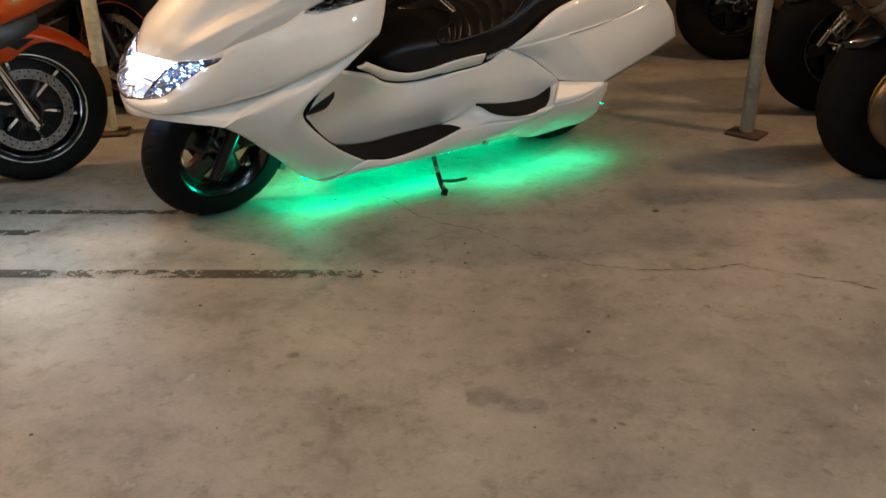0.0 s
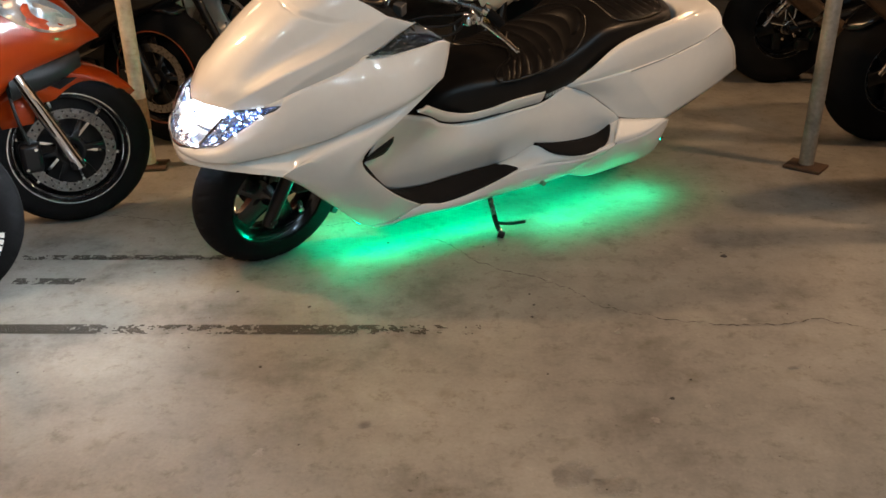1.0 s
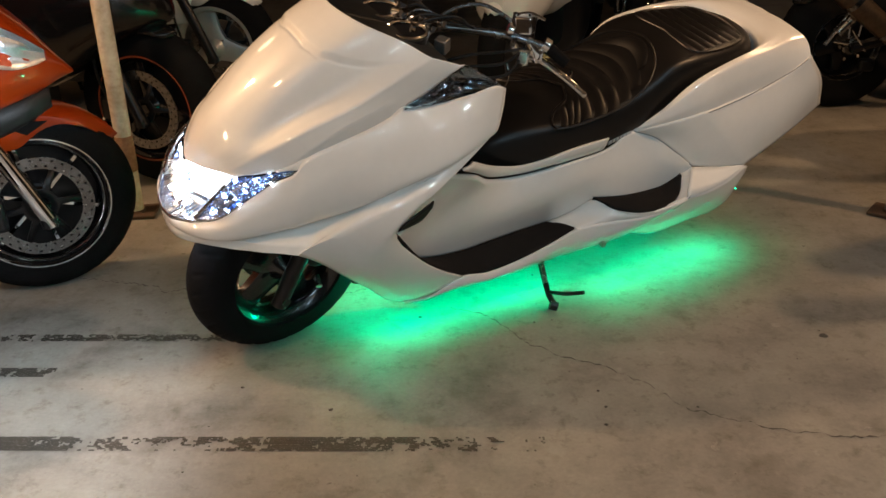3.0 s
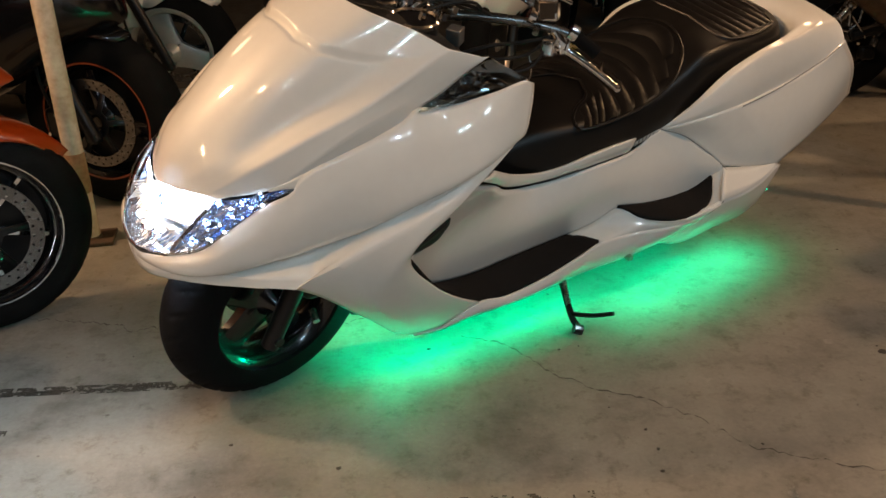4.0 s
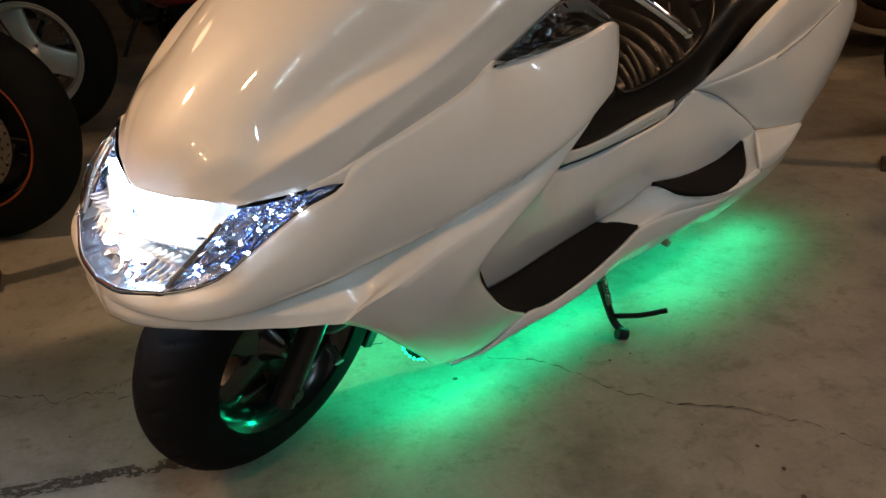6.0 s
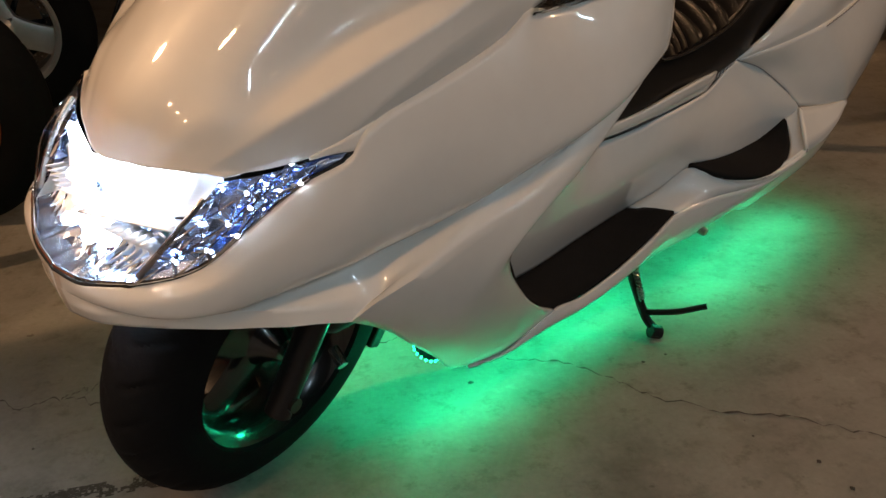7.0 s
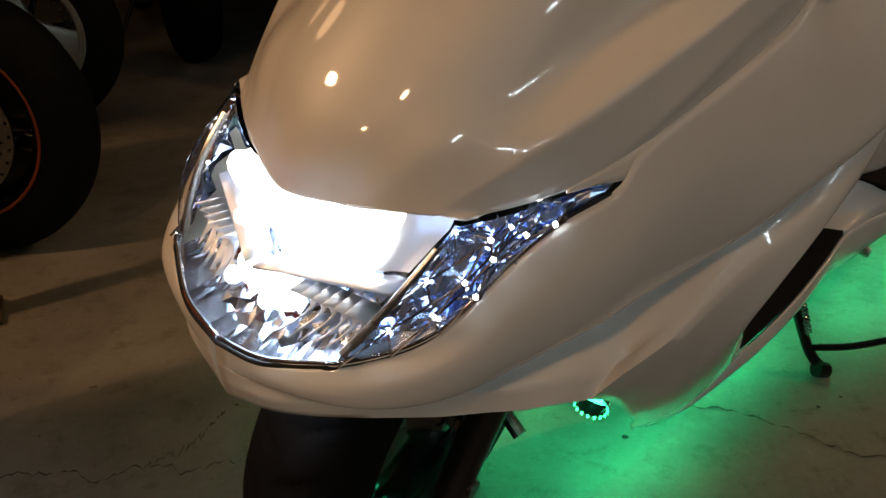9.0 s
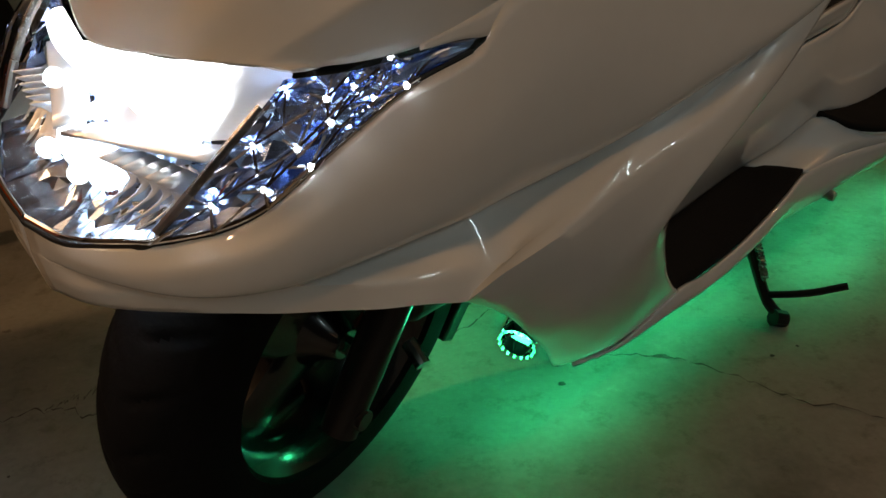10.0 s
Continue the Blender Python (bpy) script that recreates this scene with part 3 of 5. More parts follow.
HOOD_F = [(0.066, 0.112, 0.6585), (0.018, 0.134, 0.667), (-0.034, 0.157, 0.684), (-0.068, 0.175, 0.706), (-0.11, 0.187, 0.741), (-0.177, 0.192, 0.778), (-0.251, 0.193, 0.806), (-0.314, 0.190, 0.828), (-0.376, 0.191, 0.854), (-0.445, 0.204, 0.888)]
HOOD_E = [(0.06, 0.12, 0.66), (0.013, 0.134, 0.660), (-0.03, 0.153, 0.671), (-0.064, 0.172, 0.694), (-0.11, 0.183, 0.716), (-0.17, 0.189, 0.736), (-0.23, 0.192, 0.755), (-0.28, 0.194, 0.776), (-0.312, 0.194, 0.798), (-0.368, 0.19, 0.820), (-0.418, 0.197, 0.859), (-0.455, 0.210, 0.89)]


def flip_side(rail):
    return [(x, -y, z) for x, y, z in rail]


def blend_rail(p, q, f, dz):
    return [tuple(np.array(u) * (1 - f) + np.array(v) * f + np.array((0, 0, dz * min(1.0, i / 2)))) for i, (u, v) in enumerate(zip(spline(p, 12), spline(q, 12)))]


half = [HOOD_B, HOOD_G, blend_rail(HOOD_R, HOOD_G, 0.4, 0.0), HOOD_R, blend_rail(HOOD_R, HOOD_F, 0.25, 0.0), HOOD_F]
hood = loft([flip_side(q) for q in half[::-1]] + [HOOD_C] + half, 190, 8)
for i, row in enumerate(hood):
    run = min(1.0, i / 14) * min(1.0, max(0.0, (150 - i) / 60))
    for j, p in enumerate(row):
        e = abs(j / 8 - 6)
        p[2] += run * (0.0024 * math.exp(-((e - 3.0) / 0.5) ** 2) - 0.0020 * math.exp(-((e - 2.0) / 0.36) ** 2) - 0.0012 * math.exp(-((e - 3.8) / 0.25) ** 2))
        lip = -p[0] - np.interp(abs(p[1]), (0, 0.05, 0.09, 0.115, 0.14, 0.17), (0.133, 0.134, 0.152, 0.194, 0.255, 0.33))
        fade = min(1.0, max(0.0, (0.176 - abs(p[1])) / 0.07))
        p[2] += fade * (0.005 * min(1.0, max(0.0, lip / 0.006)) - 0.0035 * math.exp(-((lip + 0.004) / 0.005) ** 2))
bm = bm_new()
grid_mesh(bm, hood)
grid_mesh(bm, loft([HOOD_F, HOOD_E], 190, 4), mirror=True)
ob = part("front_cowl", bm, M_PEARL, scooter, smooth=42)
s = ob.modifiers.new("solid", "SOLIDIFY")
s.thickness, s.offset = 0.003, -1

# side cowl: headlight edge, two creases, lower edge
TOP = [(0.188, 0, 0.512), (0.1815, 0.04, 0.518), (0.154, 0.086, 0.534), (0.114, 0.113, 0.546), (0.09, 0.130, 0.563), (0.065, 0.139, 0.584), (0.021, 0.143, 0.612), (-0.016, 0.156, 0.643), (-0.056, 0.175, 0.668)]
TOP += [(-0.066, 0.1785, 0.679), (-0.073, 0.177, 0.695)] + [(x, y - 0.002, z + 0.004) for x, y, z in HOOD_E[4:9]] + [(-0.336, 0.194, 0.797), (-0.39, 0.205, 0.80), (-0.463, 0.233, 0.825), (-0.53, 0.236, 0.838), (-0.56, 0.232, 0.825)]
K1 = [(0.185, 0, 0.487), (0.181, 0.024, 0.492), (0.170, 0.045, 0.497), (0.156, 0.0655, 0.500), (0.134, 0.085, 0.500), (0.113, 0.10, 0.501), (0.083, 0.117, 0.503), (0.023, 0.134, 0.509), (-0.042, 0.152, 0.521), (-0.112, 0.166, 0.532), (-0.192, 0.192, 0.558), (-0.261, 0.226, 0.60), (-0.34, 0.252, 0.638), (-0.43, 0.268, 0.680), (-0.52, 0.263, 0.725)]
K2_FRONT = [(0.180, 0, 0.465), (0.174, 0.043, 0.478), (0.156, 0.071, 0.487), (0.138, 0.090, 0.492), (0.117, 0.107, 0.496), (0.081, 0.134, 0.4975), (0.042, 0.160, 0.4975), (0.003, 0.182, 0.495), (-0.043, 0.201, 0.491), (-0.089, 0.212, 0.485)]
K2_REAR = [(-0.089, 0.212, 0.485), (-0.121, 0.224, 0.514), (-0.178, 0.235, 0.547), (-0.243, 0.239, 0.577), (-0.315, 0.249, 0.610), (-0.365, 0.259, 0.640), (-0.42, 0.268, 0.667), (-0.483, 0.270, 0.697)]
LOW = [(0.174, 0, 0.446), (0.167, 0.041, 0.459), (0.148, 0.071, 0.467), (0.128, 0.091, 0.471), (0.106, 0.112, 0.474), (0.076, 0.140, 0.477), (0.041, 0.164, 0.478), (0.016, 0.183, 0.479), (-0.014, 0.199, 0.479), (-0.052, 0.212, 0.471)]


def between(a, b, f, push):
    n = 24
    p, q = spline(a, n), spline(b, n)
    m = p + (q - p) * f
    w = np.sin(np.linspace(0.25, 1, n) * np.pi * 0.9)
    m[:, 1] += push * w * np.clip(m[:, 1] / 0.08, 0, 1)
    return m


SHOULDER = between(TOP, K1, 0.10, 0.011)
MID = between(TOP, K1, 0.36, 0.031)
MID2 = between(TOP, K1, 0.86, 0.036)
LEGF = [(-0.089, 0.212, 0.485), (-0.052, 0.212, 0.471), (-0.092, 0.212, 0.444), (-0.133, 0.209, 0.409), (-0.187, 0.203, 0.355), (-0.255, 0.187, 0.287), (-0.335, 0.163, 0.200), (-0.39, 0.155, 0.167)]
LEGR = [(-0.483, 0.270, 0.697), (-0.38, 0.278, 0.615), (-0.30, 0.270, 0.545), (-0.283, 0.26, 0.497), (-0.37, 0.238, 0.382), (-0.453, 0.222, 0.306), (-0.541, 0.203, 0.243)]
LEGB = [(-0.39, 0.155, 0.167), (-0.44, 0.182, 0.182), (-0.541, 0.203, 0.243)]
K2L = spline(K2_FRONT + K2_REAR[1:], 400)
knee = int(np.argmin(np.linalg.norm(K2L - np.array(K2_REAR[0]), axis=1)))
K2A, K2B = spline(K2L[:knee + 1], 40), spline(K2L[knee:], 33)
K2S = np.vstack([K2A, K2B[1:]])
K1L = spline(K1, 300)
split = int(np.argmin(abs(K1L[:, 0] + 0.10)))
K1S = np.vstack([spline(K1L[:split + 1], 40), spline(K1L[split:], 33)[1:]])
LEG_L = np.vstack([np.linspace(K2A[-1], LOW[-1], 5), spline(LEGF[1:], 27)[1:]])
LEGB_S = [(-0.39, 0.155, 0.167), (-0.44, 0.182, 0.190), (-0.541, 0.203, 0.243)]
LIP = [(x - 0.012, y * 0.93, z - 0.004) for x, y, z in LOW]
side = [loft([TOP, SHOULDER, MID, MID2, K1S], 72, 5), loft([K1S, K2S], 72, 7), loft([K2A, LOW], 40, 4), loft([LOW, LIP], 40, 2), coons(K2B, LEGB_S, LEG_L, LEGR, 33, 31, (0, 0.01, 0))]
mirror_pair("side_cowl", side, M_PEARL, smooth=62, thick=0.005)

mirror_pair("cowl_corner", [loft([[(-0.026, 0.151, 0.671), (-0.05, 0.165, 0.687), (-0.072, 0.1745, 0.7015), (-0.092, 0.179, 0.711)], [(-0.026, 0.1515, 0.667), (-0.05, 0.168, 0.6765), (-0.067, 0.179, 0.681), (-0.088, 0.1815, 0.702)]], 16, 3)], M_PEARL, thick=0.003)

# belly, foot wells and side covers
FB_OUT = [(-0.541, 0.203, 0.243), (-0.626, 0.2, 0.228), (-0.74, 0.202, 0.242), (-0.858, 0.2, 0.27), (-0.929, 0.196, 0.289), (-1.02, 0.214, 0.302), (-1.149, 0.268, 0.329), (-1.262, 0.285, 0.367)]
BELLY = [(-0.39, 0.155, 0.167), (-0.54, 0.195, 0.197), (-0.716, 0.197, 0.195), (-0.9, 0.19, 0.2), (-1.026, 0.212, 0.222), (-1.13, 0.224, 0.243), (-1.2, 0.24, 0.28)]
mirror_pair("belly_panel", [loft([LEGB[:2] + FB_OUT, between(LEGB[:2] + FB_OUT, BELLY, 0.5, 0.01), BELLY], 50, 4)], M_PEARL)
FB_IN = [(-0.33, 0.2, 0.40), (-0.40, 0.155, 0.315), (-0.48, 0.125, 0.268), (-0.60, 0.112, 0.251), (-0.68, 0.110, 0.257), (-0.786, 0.107, 0.262), (-0.885, 0.106, 0.266), (-0.915, 0.15, 0.28), (-0.929, 0.19, 0.289)]
FB_FRONT = [(-0.283, 0.255, 0.497), (-0.37, 0.234, 0.382), (-0.453, 0.218, 0.306), (-0.541, 0.199, 0.243), (-0.626, 0.197, 0.229), (-0.74, 0.199, 0.243), (-0.858, 0.197, 0.271), (-0.926, 0.192, 0.2895)]
mirror_pair("foot_mat", [loft([FB_FRONT, FB_IN], 40, 6)], M_MAT, "black rubber foot mat", thick=0.008)
SC_LOW = [(-0.30, 0.215, 0.42)] + FB_IN[1:7] + [(-0.95, 0.13, 0.30), (-1.012, 0.154, 0.350), (-1.08, 0.170, 0.345), (-1.16, 0.179, 0.343), (-1.215, 0.182, 0.346), (-1.247, 0.187, 0.354), (-1.277, 0.197, 0.378), (-1.298, 0.207, 0.404), (-1.322, 0.216, 0.428)]
SC_TOP = [(-0.42, 0.2, 0.60), (-0.50, 0.185, 0.572), (-0.56, 0.168, 0.546), (-0.64, 0.122, 0.486), (-0.737, 0.096, 0.454), (-0.804, 0.105, 0.459), (-0.897, 0.122, 0.478), (-1.02, 0.131, 0.496), (-1.06, 0.130, 0.508), (-1.128, 0.128, 0.541), (-1.196, 0.149, 0.519), (-1.256, 0.185, 0.48), (-1.316, 0.215, 0.433)]
SC_MID = [(-0.36, 0.195, 0.51), (-0.47, 0.148, 0.43), (-0.60, 0.138, 0.39), (-0.70, 0.132, 0.378), (-0.80, 0.136, 0.385), (-0.92, 0.146, 0.405), (-1.0, 0.150, 0.425), (-1.12, 0.160, 0.448), (-1.22, 0.182, 0.440), (-1.316, 0.215, 0.432)]
SEAM = [(-1.128, 0.128, 0.541), (-1.196, 0.149, 0.519), (-1.256, 0.185, 0.48), (-1.316, 0.215, 0.432)]
mirror_pair("side_cover", [loft([SC_LOW, SC_MID, SC_TOP], 84, 8)], M_PEARL, smooth=60)
seam_line = [tuple(np.array(p) + np.array((0, 0.003, 0.001))) for p in SEAM] + [(-1.325, 0.236, 0.416), (-1.303, 0.264, 0.392), (-1.265, 0.286, 0.369)]
for sg in (1, -1):
    part("panel_gap", tube(bm_new(), [(x, sg * y, z) for x, y, z in seam_line], 0.0013, 6, 30), M_SMOKEDARK, scooter, "dark panel gap")
TAIL_GAP = [(-1.335, 0.205, 0.602), (-1.41, 0.202, 0.612), (-1.485, 0.196, 0.621), (-1.563, 0.187, 0.633), (-1.637, 0.181, 0.65), (-1.699, 0.177, 0.667), (-1.765, 0.169, 0.692)]
for sg in (1, -1):
    part("panel_gap", tube(bm_new(), [(x, sg * y, z) for x, y, z in TAIL_GAP], 0.0016, 6, 30), M_SMOKEDARK, scooter, "thin panel gap on the tail")
PEG_OUT = [(-1.007, 0.158, 0.354), (-1.06, 0.215, 0.338), (-1.128, 0.262, 0.343), (-1.2, 0.268, 0.346), (-1.238, 0.261, 0.354), (-1.268, 0.244, 0.372), (-1.292, 0.214, 0.402)]
PEG_IN = [(-1.007, 0.152, 0.353), (-1.08, 0.172, 0.349), (-1.16, 0.181, 0.347), (-1.215, 0.184, 0.35), (-1.245, 0.188, 0.357), (-1.275, 0.198, 0.38), (-1.293, 0.207, 0.403)]
mirror_pair("passenger_foot_mat", [loft([PEG_OUT, PEG_IN], 24, 5)], M_MAT, "black rubber passenger foot mat", thick=0.01)
STEP_REAR = [(-1.322, 0.217, 0.428), (-1.324, 0.236, 0.415), (-1.302, 0.263, 0.391), (-1.262, 0.285, 0.367)]
STEP_MAT = [(-1.294, 0.207, 0.402), (-1.270, 0.244, 0.371), (-1.24, 0.262, 0.352), (-1.2, 0.269, 0.342)]
STEP_IN = [(-0.89, 0.108, 0.268), (-0.95, 0.132, 0.30), (-1.007, 0.156, 0.348), (-1.06, 0.214, 0.333), (-1.128, 0.262, 0.337), (-1.2, 0.269, 0.342)]
mirror_pair("foot_step", [loft([FB_OUT[4:], STEP_IN], 30, 4), loft([STEP_REAR, between(STEP_REAR, STEP_MAT, 0.5, 0.004), STEP_MAT], 24, 4)], M_PEARL, smooth=50)

# tail
RAIL_O = [(-1.128, 0.130, 0.541), (-1.22, 0.172, 0.575), (-1.325, 0.199, 0.606), (-1.442, 0.192, 0.617), (-1.579, 0.182, 0.635), (-1.689, 0.174, 0.662), (-1.775, 0.163, 0.70)]
RAIL_M = [(-1.128, 0.130, 0.542), (-1.215, 0.171, 0.591), (-1.312, 0.193, 0.641), (-1.44, 0.183, 0.667), (-1.58, 0.171, 0.682), (-1.695, 0.158, 0.699), (-1.783, 0.143, 0.719)]
RAIL_T = [(-1.128, 0.129, 0.543), (-1.21, 0.160, 0.610), (-1.30, 0.172, 0.680), (-1.44, 0.160, 0.715), (-1.58, 0.147, 0.725), (-1.70, 0.128, 0.732), (-1.79, 0.11, 0.735)]
RAIL_I = [(-1.128, 0.127, 0.541), (-1.20, 0.147, 0.605), (-1.29, 0.152, 0.678), (-1.44, 0.136, 0.714), (-1.56, 0.114, 0.727), (-1.66, 0.066, 0.735), (-1.68, 0.0, 0.737)]
RAIL_C = [(-1.128, 0.127, 0.538), (-1.20, 0.14, 0.58), (-1.29, 0.14, 0.62), (-1.44, 0.125, 0.64), (-1.56, 0.1, 0.66), (-1.64, 0.055, 0.67), (-1.66, 0.0, 0.67)]
RAIL_E = [(-1.128, 0.129, 0.543), (-1.21, 0.157, 0.612), (-1.30, 0.164, 0.684), (-1.44, 0.148, 0.719), (-1.60, 0.128, 0.731), (-1.75, 0.075, 0.742), (-1.80, 0.0, 0.745)]
TAIL_B = [(-1.316, 0.217, 0.43), (-1.42, 0.238, 0.418), (-1.514, 0.25, 0.411), (-1.70, 0.215, 0.452), (-1.82, 0.185, 0.473), (-1.935, 0.153, 0.498)]
TAIL_R = [(-1.775, 0.163, 0.70), (-1.865, 0.168, 0.61), (-1.935, 0.153, 0.498)]
TAIL_EDGE = [(-1.325, 0.199, 0.606), (-1.385, 0.226, 0.545), (-1.45, 0.245, 0.478), (-1.514, 0.25, 0.411)]
mirror_pair("tail_cowl", [coons(RAIL_O[:3], TAIL_B[:3], SEAM, TAIL_EDGE, 14, 20, (0, 0.002, 0)), coons(RAIL_O[2:], TAIL_B[2:], TAIL_EDGE, TAIL_R, 20, 20, (0, 0.010, 0))], M_PEARL, smooth=25)
bm = bm_new()
grid_mesh(bm, loft([RAIL_O, RAIL_M, RAIL_T, RAIL_E, RAIL_I, RAIL_C], 40, 5), mirror=True)
part("tail_rail", bm, M_PEARL, scooter, smooth=50)
bm = bm_new()
grid_mesh(bm, coons([(-1.80, 0, 0.745), (-1.80, 0.06, 0.74), (-1.775, 0.163, 0.70)], [(-1.96, 0, 0.52), (-1.95, 0.08, 0.515), (-1.935, 0.153, 0.51)], [(-1.80, 0, 0.745), (-1.9, 0, 0.64), (-1.96, 0, 0.52)], TAIL_R, 12, 12), mirror=True)
part("tail_panel", bm, M_PEARL, scooter)
STR_O = [(-1.26, 0.283, 0.374), (-1.36, 0.282, 0.378), (-1.44, 0.272, 0.39), (-1.514, 0.252, 0.409)]
STR_I = [(-1.318, 0.219, 0.428), (-1.38, 0.23, 0.421), (-1.45, 0.243, 0.415), (-1.514, 0.25, 0.411)]
SKIRT = [(-1.13, 0.224, 0.243), (-1.22, 0.224, 0.216), (-1.38, 0.222, 0.224), (-1.48, 0.222, 0.234), (-1.535, 0.223, 0.265), (-1.552, 0.225, 0.325)]
SK_TOP = [(-1.15, 0.258, 0.325), (-1.26, 0.278, 0.372), (-1.36, 0.279, 0.377), (-1.44, 0.27, 0.389), (-1.514, 0.253, 0.406), (-1.535, 0.249, 0.402)]
mirror_pair("tail_strake", [loft([STR_I, STR_O], 20, 4)], M_PEARL)
mirror_pair("rear_skirt", [loft([SK_TOP, between(SK_TOP, SKIRT, 0.5, 0.012), SKIRT], 30, 5)], M_PEARL)
mirror_pair("under_tail", [loft([[(-1.514, 0.25, 0.41), (-1.70, 0.215, 0.45), (-1.935, 0.153, 0.508)], [(-1.50, 0.1, 0.40), (-1.7, 0.08, 0.44), (-1.93, 0.0, 0.508)]], 16, 4)], M_BLACK)

# seat
def seat():
    st = [(-0.60, 0.05, 0.50, 0.44), (-0.66, 0.08, 0.565, 0.44), (-0.74, 0.10, 0.60, 0.45), (-0.85, 0.122, 0.612, 0.46), (-0.98, 0.135, 0.628, 0.50), (-1.10, 0.138, 0.655, 0.53), (-1.18, 0.136, 0.694, 0.55), (-1.24, 0.135, 0.732, 0.58), (-1.32, 0.135, 0.748, 0.61), (-1.46, 0.125, 0.752, 0.63), (-1.56, 0.105, 0.752, 0.65), (-1.63, 0.065, 0.742, 0.66), (-1.655, 0.02, 0.72, 0.665)]
    cols = np.stack([spline([(a[0], a[1], a[2]) for a in st], 60)[:, 0], spline([(a[0], a[1], a[2]) for a in st], 60)[:, 1], spline([(a[0], a[1], a[2]) for a in st], 60)[:, 2], np.interp(-spline([(a[0], a[1], a[2]) for a in st], 60)[:, 0], [-a[0] for a in st], [a[3] for a in st])], 1)
    g = []
    for u, hw, top, base in cols:
        row = []
        for a in np.linspace(-1, 1, 25):
            e = abs(a)
            y = hw * math.copysign(min(1, e * 1.06) ** 0.9, a)
            dome = 0.03 * (1 - e**2.2)
            drop = max(0.0, (e - 0.72) / 0.28) ** 2
            z = (top - 0.03 + dome) * (1 - drop) + drop * (base + 0.02)
            row.append((u, y, z))
        row = [(u, -hw * 0.9, base)] + row + [(u, hw * 0.9, base)]
        g.append(row)
    bm = grid_mesh(bm_new(), g, close_v=True)
    return part("seat", bm, M_VINYL, scooter, "black vinyl seat with quilted panels", smooth=60), cols


seat_ob, SEATC = seat()


def seat_z(u, y):
    i = np.interp(-u, -SEATC[:, 0], np.arange(len(SEATC)))
    hw, top = np.interp(i, np.arange(len(SEATC)), SEATC[:, 1]), np.interp(i, np.arange(len(SEATC)), SEATC[:, 2])
    e = min(1.0, abs(y) / hw)
    return top - 0.03 + 0.03 * (1 - e**2.2)


